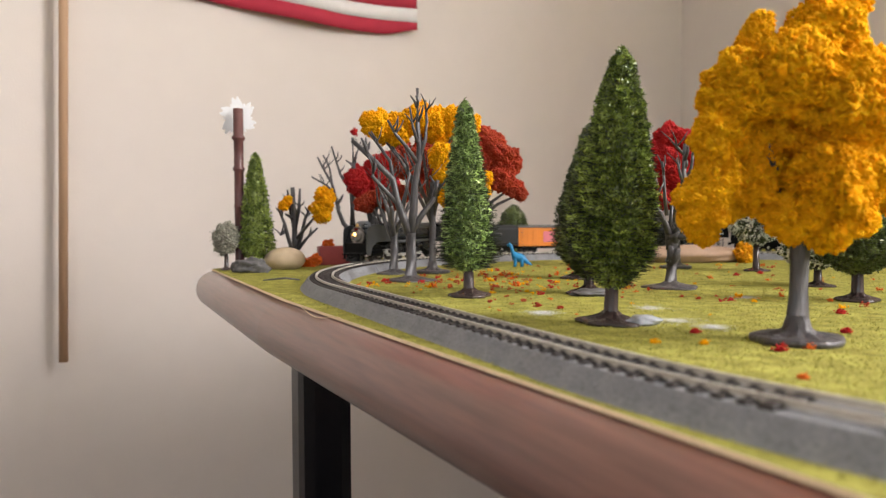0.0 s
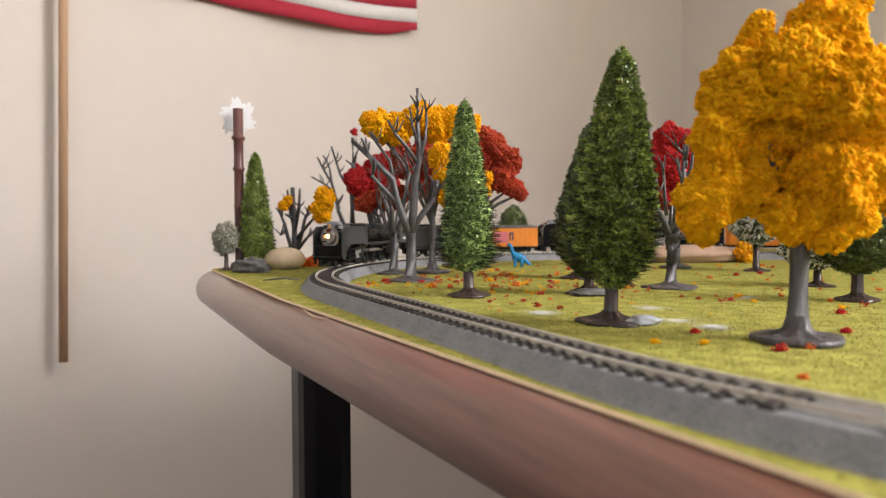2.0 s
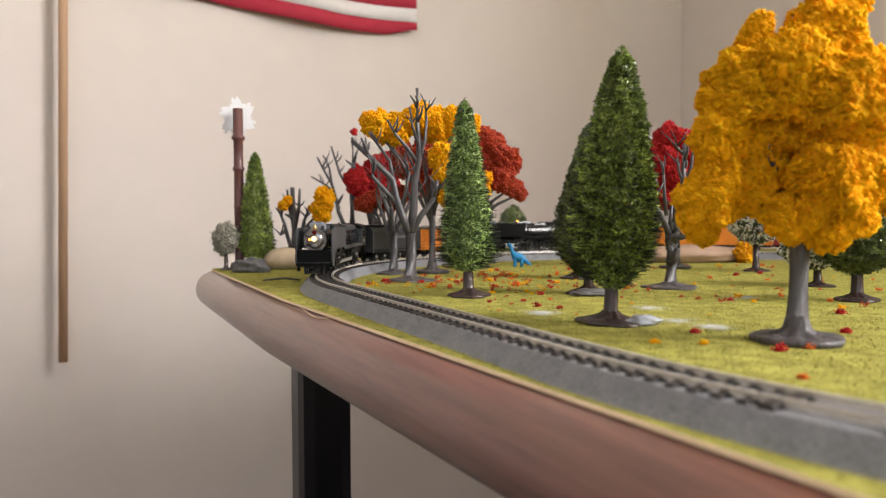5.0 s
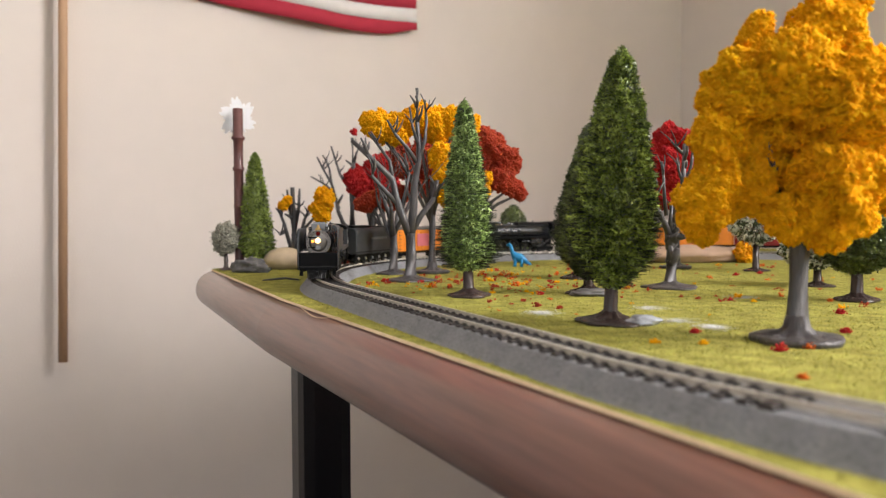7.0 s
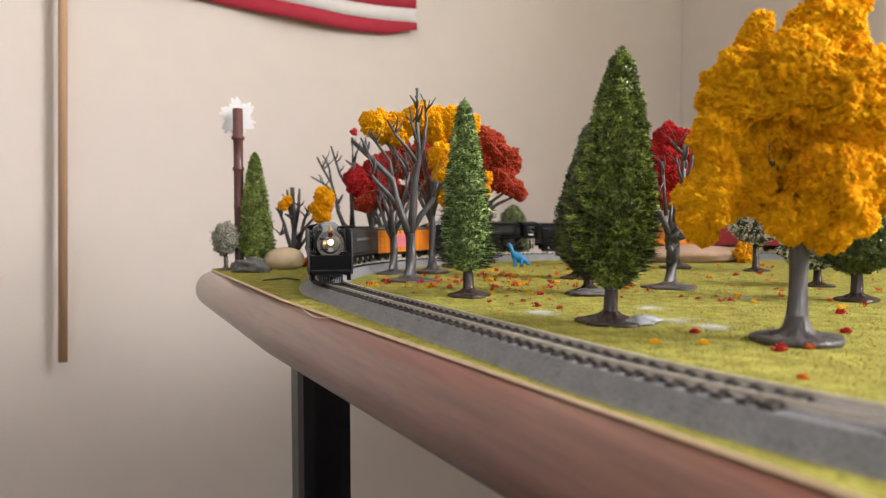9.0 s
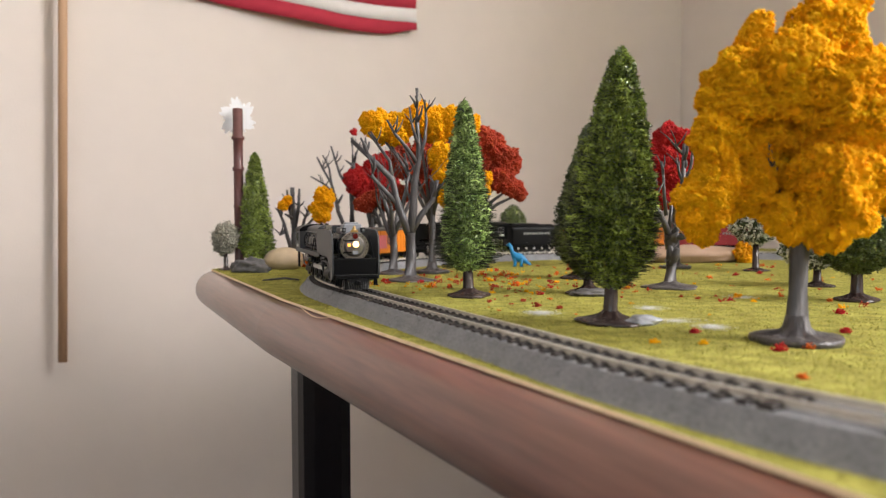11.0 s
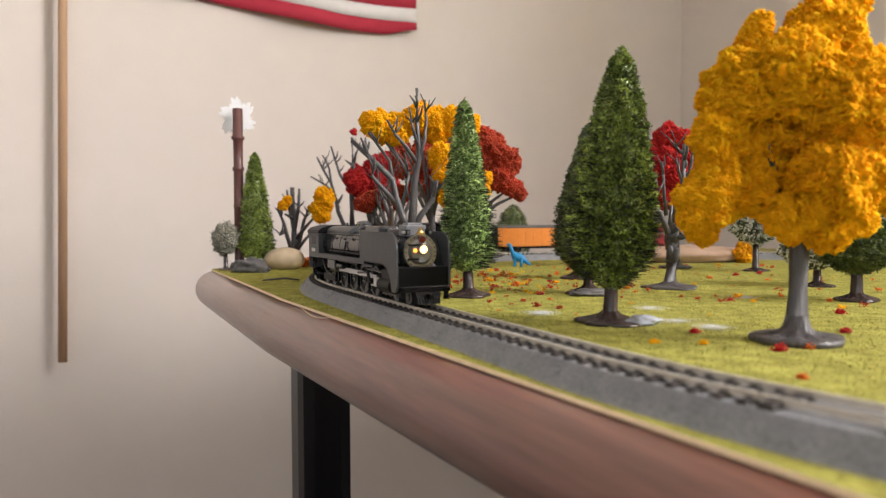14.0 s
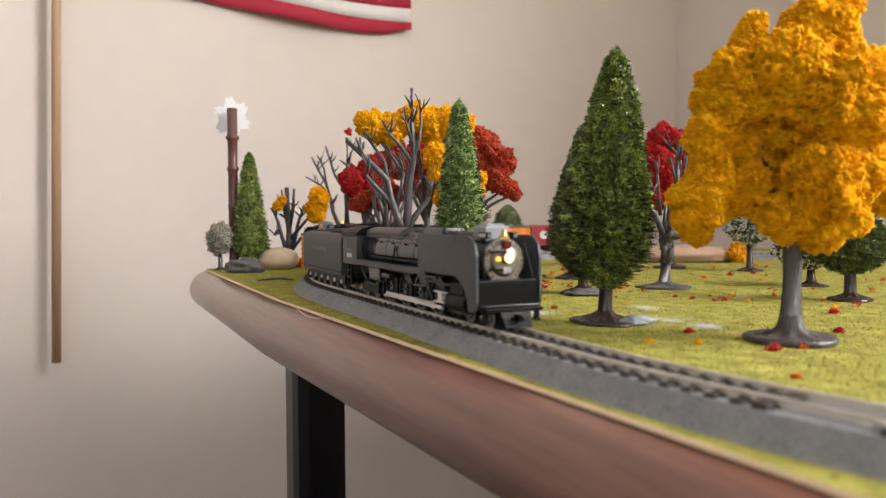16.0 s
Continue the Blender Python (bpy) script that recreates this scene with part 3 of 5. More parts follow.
def conifer(at, height, width, seed, label, trunk=0.11, disc=0.0125, material=None, count=15000, shape=BROAD, bark=None, length=0.0022, wide=0.00026, wires=0.06, stray=0.0034):
    """A bottle-brush conifer: level wire bristles twisted round a stem, flocked and clipped to a long cone."""
    t = thing("conifer", label, "tree", at, "bristle conifers")
    rng = np.random.default_rng(seed)
    bm = bmesh.new()
    limb(bm, [Vector((0, 0, 0)), Vector((0, 0, 0.003)), Vector((0, 0, height * trunk)), Vector((0, 0, height * 0.5)), Vector((0, 0, height * 0.985)), Vector((0, 0, height * 1.008))], [0.0042, 0.0029, 0.0026, 0.0012, 0.0006, 0.0004], 12)
    part("trunk", bm, bark or M_BARK2, t, "brown plastic trunk", smooth=True)
    part("base", base_disc(bmesh.new(), disc, 0.0050, seed=seed, lobes=0.10), bark or M_BARK2, t, "glossy moulded root plate", smooth=True)
    z0 = height * trunk

    def radius(u):
        return np.interp(u, *shape) * width / 2

    def level(n):
        u = rng.uniform(0, 1, n * 3)
        u = u[rng.uniform(0, 1, n * 3) < np.interp(u, *shape) * 0.85 + 0.15][:n]
        return u

    u = level(count // 6)
    m = len(u)
    a = rng.uniform(0, math.tau, m)
    rr = np.maximum(0.0004, radius(u) * (1 + 0.09 * np.sin(3 * a + 9 * u) * np.sin(13 * u + 1) + 0.07 * np.sin(a + 150 * u) + 0.06 * np.sin(5 * a + 60 * u)) - length * 0.35) * np.sqrt(rng.uniform(0.50, 1.0, m))
    p = np.stack((np.cos(a) * rr, np.sin(a) * rr, z0 + u * (height - z0)), 1)
    # the flock sits in small tufts on the wires, each a star of kinked shreds
    p, a = np.repeat(p, 6, axis=0) + rng.normal(0, length * 0.16, (m * 6, 3)), np.repeat(a, 6)
    k = len(p)
    out = np.stack((np.cos(a), np.sin(a), rng.normal(0.0, 0.35, k)), 1) * 0.8 + rng.normal(0, 0.7, (k, 3))
    out /= np.linalg.norm(out, axis=1)[:, None]
    blades("foliage", p - out * length * 0.25, p + out * (length * rng.uniform(0.3, 0.8, k))[:, None], wide, material or M_NEEDLE, t, rng, "dense flocked green bristles", bend=0.18)
    u = level(int(count * wires))
    n2 = len(u)
    a = rng.uniform(0, math.tau, n2)
    r1 = radius(u)
    z = z0 + u * (height - z0)
    q = np.stack((np.cos(a) * r1 * 0.3, np.sin(a) * r1 * 0.3, z), 1)
    reach = r1 + (0.0006 + stray * (1 - u) ** 1.5) * rng.uniform(0.1, 1.1, n2)
    e = np.stack((np.cos(a) * reach, np.sin(a) * reach, z + rng.normal(0, 0.0005, n2)), 1)
    blades("bristles", q, e, 0.00017, M_WIRE, t, rng, "thin wiry bristle ends")
    core = bmesh.new()
    us = np.linspace(0.03, 0.97, 12)
    limb(core, [Vector((0, 0, z0 + x * (height - z0))) for x in us], [float(max(0.0006, radius(np.array(x)) * 0.55)) for x in us], 12)
    part("core", core, material or M_NEEDLE, t, smooth=True)
    return t


def shrub_tree(name, at, height, width, crown_h, seed, label, material, trunk_r=0.0024, frost=None, disc=0.0095):
    """A small round tree: a wiry ball of flocked twigs on a plain stem."""
    t = thing(name, label, "tree", at, "small round trees")
    rng = np.random.default_rng(seed)
    bm = bmesh.new()
    limb(bm, [Vector((0, 0, 0)), Vector((0, 0, 0.003)), Vector((0, 0, height - crown_h * 0.5))], [trunk_r * 1.6, trunk_r, trunk_r * 0.7], 10)
    part("trunk", bm, M_BARK2, t, "dark brown stem", smooth=True)
    part("base", base_disc(bmesh.new(), disc, 0.0035, seed=seed), M_BARK2, t, smooth=True)
    n = 2600
    v = rng.normal(size=(n, 3))
    v /= np.linalg.norm(v, axis=1)[:, None]
    rad = rng.uniform(0.55, 1.0, n) ** 0.5
    p = v * rad[:, None] * np.array((width / 2, width / 2, crown_h / 2)) * (1 + 0.12 * np.sin(v[:, :1] * 7 + seed) * np.sin(v[:, 2:] * 8)) + np.array((0, 0, height - crown_h / 2))
    if frost:
        white = np.sin(p[:, 0] * 900 + seed) + np.sin(p[:, 1] * 800) + np.sin(p[:, 2] * 1000) + rng.normal(0, 0.8, n) > 0
        scatter("crown", p[~white] * np.array((0.97, 0.97, 1)), rng.uniform(0.0005, 0.0010, (~white).sum()), material, t, rng, 1, 0.45)
        scatter("frost", p[white], rng.uniform(0.0004, 0.0009, white.sum()), frost, t, rng, 1, 0.45, "white frost flock")
        bm = limb(bmesh.new(), [Vector((0, 0, height - 0.004)), Vector((0.0006, 0, height + 0.003)), Vector((0.0002, 0, height + 0.009))], [0.0040, 0.0022, 0.0005], 8)
        part("leader", bm, material, t, "dark pointed top", smooth=True)
    else:
        scatter("crown", p, rng.uniform(0.0004, 0.0010, n), material, t, rng, 1, 0.45)
    half = n // 3
    p, o = p[:half], v[:half] + rng.normal(0, 0.5, (half, 3))
    blades("twig_rest", p, p + o * 0.0014, 0.0003, frost or material, t, rng)
    return t


def lobes_mm(*rows):
    return [tuple(v * MM for v in r) for r in rows]


# the large yellow tree close to the track
foam_tree("yellow_tree", ground_xy(115.6, 244.2), lobes_mm(
    (8.5, 0, 98, 12.5), (12.7, 3, 107, 9), (-15, -2, 101, 4.0), (-14, 0, 94, 6), (-22, -3, 88, 6.5), (-18.5, 2, 79, 13.5), (-26, 0, 66, 10.5), (-29.5, -2, 46, 9), (-31.5, 0, 39, 6), (-26, 2, 55, 9),
    (-15, 5, 62, 10.5), (-3, -4, 84, 15.5), (11, -6, 77, 17), (25, 2, 71, 14.5), (33, 5, 84, 12), (5.3, -8, 52, 14), (-5.5, -7, 41, 8.5),
    (5.3, -6, 39, 8.5), (14.5, -8, 41, 6.5), (17, -4, 54, 12), (31, 0, 53, 11), (5, 12, 78, 18), (20, 12, 60, 14), (-10, 12, 64, 13), (-7, 2, 66, 9), (-15, 1, 53, 9), (-9, 3, 57, 9), (-20, 0, 49, 8)),
    M_YELLOW, 21, 0.098, 0.0035, "bright yellow foam autumn tree on a grey-brown trunk", 0.0145, grain=0.00046)
# the conifers
conifer(ground_xy(64.6, 289.4) @ pose(0, 0, 0, 0, 2.2, 0), 0.1050, 0.0335, 31, "tall dark green bristle conifer on a glossy brown root plate", 0.135, 0.0128, count=62000, length=0.0023, wide=0.00023, wires=0.10)
conifer(ground_xy(13.5, 390.7) @ pose(0, 0, 0, 0, -1.2, 0), 0.1010, 0.0275, 32, "bright green bristle conifer beside the bend", 0.14, 0.0110, material=M_NEEDLE3, count=30000, shape=SLIM, length=0.0025, wires=0.16, stray=0.0056)
conifer(ground_xy(78.3, 403.2), 0.0905, 0.0320, 33, "green bristle conifer standing behind a taller one", 0.09, 0.0120, M_NEEDLE4, count=24000)
conifer(ground_xy(91.0, 505.0), 0.0830, 0.0350, 34, "dark green bristle conifer among the trees", 0.09, 0.0120, M_NEEDLE2, 14000)
conifer(ground_xy(-152.0, 612.0), 0.0945, 0.0300, 35, "dark green bristle conifer near the table's corner", 0.09, 0.0120, M_NEEDLE, 20000, SLIM)
conifer(ground_xy(200.6, 363.1), 0.0560, 0.0350, 36, "short bright green bristle conifer on a frosted root plate", 0.24, 0.0100, M_NEEDLE4, count=16000)
conifer(ground_xy(79.0, 845.0), 0.0560, 0.0420, 37, "small dark green conifer beyond the track", 0.05, 0.0110, M_NEEDLE4, 9000, ((0, 0.1, 0.5, 0.8, 0.95, 1), (0.8, 1.0, 0.9, 0.62, 0.32, 0.05)))
# bare plastic trees
bare_tree(ground_xy(-21.2, 492.5), 0.125, 0.0039, 41, "tall bare grey plastic tree with forked limbs", 0.0158, fork=0.25, limbs=0, rows=(
    (3.0, 1.4, (0, 0, 29), (-5, -1, 42), (-9, -2, 54), (-11, -3, 66), (-24, -5, 79), (-37, -6, 91)),
    (3.2, 1.1, (0, 0, 29), (2, 1, 46), (3, 0, 63), (6, -1, 80), (5, -2, 102), (5, -2, 125)),
    (2.4, 1.2, (0, 0, 31), (8, 2, 44), (15, 3, 53), (18, 3, 66)),
    (1.7, 0.9, (-8, -2, 50), (-17, -5, 60), (-24, -7, 68), (-23, -7, 75)),
    (1.4, 0.7, (-11, -3, 66), (-13, -1, 78), (-20, 0, 88), (-27, 1, 97)),
    (1.5, 0.7, (5, -1, 77), (-2, -4, 87), (-9, -6, 95), (-14, -7, 104)),
    (1.5, 0.7, (6, -1, 80), (10, 0, 92), (11, 1, 104), (10, 1, 118)),
    (1.2, 0.6, (5, -2, 90), (2, -3, 100), (0, -3, 113)),
    (1.6, 0.8, (-6, 0, 44), (-3, 5, 58), (-1, 8, 70), (-4, 9, 84))))
bare_tree(ground_xy(-36.4, 554.1), 0.100, 0.0032, 47, "bare grey plastic tree with wide limbs", 0.0125, fork=0.33, spread=0.75, limbs=5)
bare_tree(ground_xy(131.8, 434.3), 0.087, 0.0033, 43, "small bare grey plastic tree with thin glossy limbs", 0.0155, fork=0.35, limbs=0, rows=(
    (3.4, 3.4, (0, 0, 13), (0, 0, 15), (0.2, 0, 16)), (3.3, 3.9, (0, 0, 22), (0.3, 0, 25), (0, 0, 31)),
    (2.6, 1.2, (0.5, 0, 29), (3.6, -1, 34), (5.4, -1, 48), (6.2, -2, 62), (7, -2, 83)),
    (1.4, 0.7, (5.6, -1, 50), (9.5, -1, 63), (11, -2, 72), (12, -2, 85)),
    (1.0, 0.5, (6.2, -2, 60), (3.6, -3, 67), (2, -3, 75)), (0.9, 0.5, (7, -2, 76), (2.5, -2, 81), (-1, -3, 84)),
    (2.2, 0.9, (-0.5, 0, 29), (-4, -1, 38), (-9, -2, 46), (-13, -2, 56)), (1.4, 0.8, (-1, 0, 31), (-0.6, -1, 40), (0, -2, 50)),
    (1.2, 0.6, (-3, -1, 42), (-4.6, -2, 54), (-5, -2, 63), (-6, -2, 73)), (2.6, 0.7, (0, 0, 30), (6, -3, 29.5), (13, -5, 31.5))))
spare = bare_tree(ground_xy(-128.0, 648.0), 0.070, 0.0040, 44, "bare grey plastic tree with two leftover yellow clumps", 0.0120, fork=0.18, limbs=0, rows=(
    (3.4, 1.8, (0, 0, 10), (0.6, 0, 24), (0, 0, 36), (-1, 0, 68)), (2.2, 0.9, (0, 0, 30), (4, 1, 50), (5, 1, 67)), (2.0, 0.8, (0, 0, 34), (-4, 2, 50), (-6, 2, 66)),
    (2.2, 0.9, (-1, 0, 11), (-5, -2, 25), (-8, -3, 38), (-13, -4, 50)), (1.4, 0.8, (-6, -2, 30), (-10, -3, 28), (-12, -3, 27)),
    (2.2, 0.9, (1, 0, 12), (6, 0, 26), (9, 0, 40), (13.5, 0, 50)), (1.7, 0.8, (2, 0, 13), (11, -3, 24), (21, -6, 33))))
part("branch", limb(bmesh.new(), [Vector((0.002, -0.001, 0.024)), Vector((0.013, -0.004, 0.036)), Vector((0.026, -0.008, 0.050))], [0.0016, 0.0013, 0.0007], 7), M_BARK, spare, smooth=True)
foam_crown(spare, lobes_mm((26, -8, 52, 8), (28, -8, 59, 7.5), (25, -8, 44, 6)), M_YELLOW, 5, 0.0014, name="leaf_clump")
foam_crown(spare, lobes_mm((-8, -4, 52, 4), (-5, -4, 57, 3)), M_YELLOW, 6, 0.0012, name="leaf_clump")
bare_tree(ground_xy(-84.0, 700.0), 0.118, 0.0040, 45, "bare grey plastic tree beyond the track", 0.0125, fork=0.26, limbs=0, rows=(
    (3.2, 1.4, (0, 0, 29), (0, 0, 62), (1.5, 0, 88), (0.5, 0, 116)), (2.0, 0.8, (0, 0, 66), (-6, 0, 74), (-11, 0, 82), (-19, 0, 108)),
    (1.2, 0.6, (1, 0, 84), (4, 1, 100), (8, 1, 112)), (2.4, 1.6, (-1, 0, 29), (-8, 0, 36), (-13, 0, 48), (-15, 0, 60)),
    (1.6, 0.8, (-15, 0, 58), (-19, 0, 74), (-26, 0, 86), (-32, 0, 98)), (1.3, 0.6, (-16, 0, 64), (-24, 1, 72), (-38, 1, 80)), (1.2, 0.6, (-19, 0, 74), (-21, 1, 88), (-27, 1, 100))))
# autumn trees of foam further back
foam_tree("yellow_tree", ground_xy(-8.0, 562.0), lobes_mm(
    (-38, 0, 110, 11), (-26, 2, 108, 12), (-10, 0, 114, 12), (4, 3, 110, 13), (17, 0, 113, 11), (27, 0, 110, 8), (-46, 0, 113, 7), (8, -6, 86, 10),
    (12, -6, 74, 10), (36, -6, 62, 7), (38, -6, 70, 6), (12, -5, 56, 7)),
    M_YELLOW, 51, 0.11, 0.0028, "yellow foam autumn tree behind the bare trees", 0.0130)
crimson = foam_tree("crimson_tree", ground_xy(-66.0, 704.0), lobes_mm(
    (-12, -3, 76, 12), (4, 2, 84, 13), (12, 0, 68, 13), (-14, 0, 84, 6), (20, 0, 88, 9), (24, 0, 62, 10), (6, -3, 92, 8), (-10, -2, 70, 9), (14, -2, 96, 7)),
    M_CRIMSON, 52, 0.09, 0.0036, "crimson foam autumn tree beyond the bend", 0.0125)
foam_crown(crimson, lobes_mm((-16, -2, 121, 2.2)), M_CRIMSON, 57, 0.0009, name="leaf_clump")
foam_tree("rust_red_tree", ground_xy(-48.0, 640.0, 0.0), lobes_mm((-14, -2, 56, 8), (-4, -2, 59, 9), (6, 0, 56, 8), (-20, 0, 53, 6), (12, 3, 60, 7)),
    M_RUST, 53, 0.062, 0.0030, "low rust red foam tree beside the bend", 0.0110)
foam_tree("rust_red_tree", ground_xy(26.0, 622.0), lobes_mm(
    (14, 0, 100, 13), (24, -2, 90, 12), (21, -3, 74, 12), (6, 0, 88, 13), (9, 0, 108, 9), (38, -3, 61, 5.5), (31, -3, 66, 7), (31, -2, 84, 8), (-38, -4, 92, 15), (-24, -4, 84, 15),
    (-30, -3, 106, 11), (-12, -2, 78, 13), (-4, 0, 98, 14), (-56, -5, 86, 12), (-33, -6, 77, 12), (-45, -6, 68, 9), (-60, -5, 98, 8)), M_RUST, 54, 0.105, 0.0036, "rust red foam autumn tree behind a conifer", 0.0130)
foam_tree("crimson_tree", ground_xy(188.0, 606.2), lobes_mm(
    (-6, 0, 104, 11), (6, 0, 100, 11), (-10, 0, 88, 13), (10, 0, 84, 13), (20, 0, 78, 10), (-2, -3, 74, 13), (12, -2, 62, 10), (-8, 0, 58, 10), (4, 0, 50, 8), (-17, 0, 96, 7)),
    M_CRIMSON, 55, 0.10, 0.0036, "crimson foam autumn tree behind the bare tree", 0.0125)
# small round trees
shrub_tree("frosted_tree", ground_xy(237.8, 570.4), 0.0500, 0.038, 0.030, 61, "small green tree flocked with white frost", M_NEEDLE2, 0.0026, M_FROST)
shrub_tree("frosted_tree", ground_xy(220.6, 441.8), 0.0330, 0.042, 0.022, 62, "low green tree flocked with white frost", M_NEEDLE2, 0.0024, M_FROST)
shrub_tree("sage_tree", ground_xy(-174.0, 603.0), 0.0385, 0.0205, 0.0265, 63, "small round grey-green tree at the table's corner", M_SAGE, 0.0018, None, 0.005)


# ---- small things on the mat ----
def lump(name, at, rx, ry, rz, material, label, category, seed, rough=0.12, sink=0.15):
    bm = ball(bmesh.new(), (0, 0, 0), 1.0, sub=4)
    for v in bm.verts:
        k = 1 + rough * noise.noise(v.co * 1.6 + Vector((seed, 0, 0))) + rough * 0.4 * noise.noise(v.co * 4.5 + Vector((0, seed, 0)))
        v.co = Vector((v.co.x * rx * k, v.co.y * ry * k, max(v.co.z, -0.85) * rz * k))
    ob = part(name, bm, material, smooth=True)
    ob.matrix_basis = at @ Matrix.Translation((0, 0, rz * (1 - sink)))
    return tagged(ob, label, category)


lump("pebble", ground_xy(-129.0, 612.0), 0.0170, 0.012, 0.0096, M_STONE, "smooth oval tan pebble on the grass mat", "pebble", 3, 0.06)
lump("rock", ground_xy(-147.0, 575.0), 0.0125, 0.009, 0.0062, M_ROCK, "rough dark grey rock near the table's corner", "rock", 7, 0.55, 0.35)
lump("rock", ground_xy(78.0, 392.0), 0.0110, 0.006, 0.0022, M_ROCK, "flat dark grey stone under the conifers", "rock", 12, 0.4, 0.3)
lump("sand_mound", ground_xy(226.0, 690.0), 0.056, 0.020, 0.0090, M_TAN, "low tan plaster mound on the grass mat", "mound", 15, 0.15, 0.25)


lump("frost_patch", ground_xy(76.0, 283.5), 0.0062, 0.0042, 0.0021, M_ICE, "smooth pale frosted glue spot on the root plate", "glue spot", 23, 0.3, 0.2)
tw = [Vector((-0.0125, 0.001, 0.0008)), Vector((-0.006, -0.0016, 0.0016)), Vector((0.002, 0.0004, 0.0022)), Vector((0.011, 0.0022, 0.0010))]
twig = part("twig", limb(bmesh.new(), tw, [0.0004, 0.0006, 0.0007, 0.0005], 7), M_BARK, smooth=True)
twig.matrix_basis = ground_xy(-105.0, 489.0)
tagged(twig, "thin dark curved twig lying on the grass mat", "twig")


def foam_bush(at, lobes, label, seed, grain=0.0011, material=None):
    t = thing("foam_bush", label, "bush", at, "small foam bushes")
    foam_crown(t, lobes, material or M_ORANGE, seed, grain)
    return t


foam_bush(ground_xy(272.0, 676.0), lobes_mm((0, 0, 5, 6), (-5, 0, 9, 5), (4, 1, 12, 5), (-3, 0, 14, 4)), "ragged yellow-orange foam bush beside the mound", 18, material=M_AMBERFOAM)
foam_bush(ground_xy(-112.0, 640.0), lobes_mm((0, 0, 3.5, 4), (4, 0, 6, 4), (-4, 1, 3, 3.5)), "tiny orange foam bush beside a red block", 19)
foam_bush(ground_xy(-104.0, 672.0, 16.2), lobes_mm((0, 0, 2.6, 2.8), (3, 0, 2.4, 2.4)), "tiny orange foam tuft lying on the red block", 20)

b = box(bmesh.new(), -0.0135, 0.0135, -0.008, 0.008, 0.0, 0.0165, 0.0008)
block = part("wooden_block", b, M_BLOCK)
block.matrix_basis = ground_xy(-98.0, 672.0) @ pose(0, 0, 0, 0, 0, 18)
tagged(block, "dull red wooden block lying beyond the bend", "block")


def bamboo_post():
    t = thing("bamboo_post", "reddish brown jointed post with a white card snowflake on top", "post", ground_xy(-165.0, 611.0))
    prof = [(0.0, 5.4), (2.0, 4.5), (24, 4.3), (50, 4.4), (51.5, 5.2), (53, 4.4), (79, 4.3), (80.5, 5.3), (82, 5.5), (83.5, 4.3), (104, 4.4), (105.5, 6.0), (107, 6.2), (108.5, 4.6), (129.5, 4.6), (130.0, 4.0)]
    bm = limb(bmesh.new(), [Vector((0, 0, z * MM)) for z, r in prof], [r * MM * 0.88 for z, r in prof], 18)
    part("post", bm, M_POST, t, smooth=True)
    # the white card: rounded lobes with notched rims
    bm = bmesh.new()
    rim = []
    for j in range(96):
        w = j * math.tau / 96
        arm, tooth = j % 16, j % 4
        r = (15.0 if 2 <= arm < 11 else 11.4) + (1.0 if tooth < 2 else -1.0)
        rim.append(bm.verts.new(((math.cos(w + 0.25) * r * 0.95 - 2.4) * MM, 0.0075, (123.5 + math.sin(w + 0.25) * r * 1.08) * MM)))
    f = bm.faces.new(rim)
    g = bmesh.ops.extrude_face_region(bm, geom=[f])
    bmesh.ops.translate(bm, vec=(0, 0.0015, 0), verts=[v for v in g["geom"] if isinstance(v, bmesh.types.BMVert)])
    bmesh.ops.recalc_face_normals(bm, faces=bm.faces)
    part("flower_card", bm, M_SNOWFLAKE, t, "white card snowflake with notched edges")
    return t


bamboo_post()


def toy_dinosaur():
    bm = bmesh.new()
    mm = lambda *v: Vector([x * MM for x in v])
    limb(bm, [mm(-9, 0, 19.2), mm(-6.8, 0, 20.2), mm(-5.2, 0, 18.2), mm(-4.0, 0, 13), mm(-1.5, 0, 9.4), mm(2.5, 0, 8.0), mm(6, 0, 6.4), mm(10, 0, 3.4), mm(13.5, 0, 1.4)], [0.0009, 0.0017, 0.0015, 0.0018, 0.0040, 0.0044, 0.0030, 0.0015, 0.0005], 12)
    for x, y in ((-1.5, 2.2), (-1.5, -2.2), (4.5, 2.2), (4.5, -2.2)):
        limb(bm, [mm(x, y, 7.5), mm(x, y * 1.1, 3), mm(x - 0.3, y * 1.1, 0)], [0.0020, 0.0014, 0.0015], 9)
    ob = part("toy_dinosaur", bm, M_BLUE, smooth=True)
    ob.data.transform(Matrix.Scale(0.93, 4))
    ob.matrix_basis = ground_xy(62.5, 634.2) @ pose(0, 0, 0, 0, 0, -8)
    return tagged(ob, "bright blue plastic long-necked toy dinosaur on the mat", "toy")


toy_dinosaur()


def leaf(x, y, size, material, colour, rng):
    n = 130
    p = rng.normal(size=(n, 3)) * np.array((1.0, 0.8, 0.75)) * size * 0.20
    p += np.sin(p[:, [1, 2, 0]] / size * 9) * size * 0.07
    p[:, 2] = np.abs(p[:, 2]) + size * 0.06
    ob = scatter("leaf_crumb", p, rng.uniform(0.05, 0.12, n) * size, material, None, rng, 0, 0.6)
    ob.matrix_basis = ground_xy(x, y)
    return tagged(ob, colour + " foam leaf crumb fallen on the grass mat", "fallen leaf", "fallen leaf crumbs")


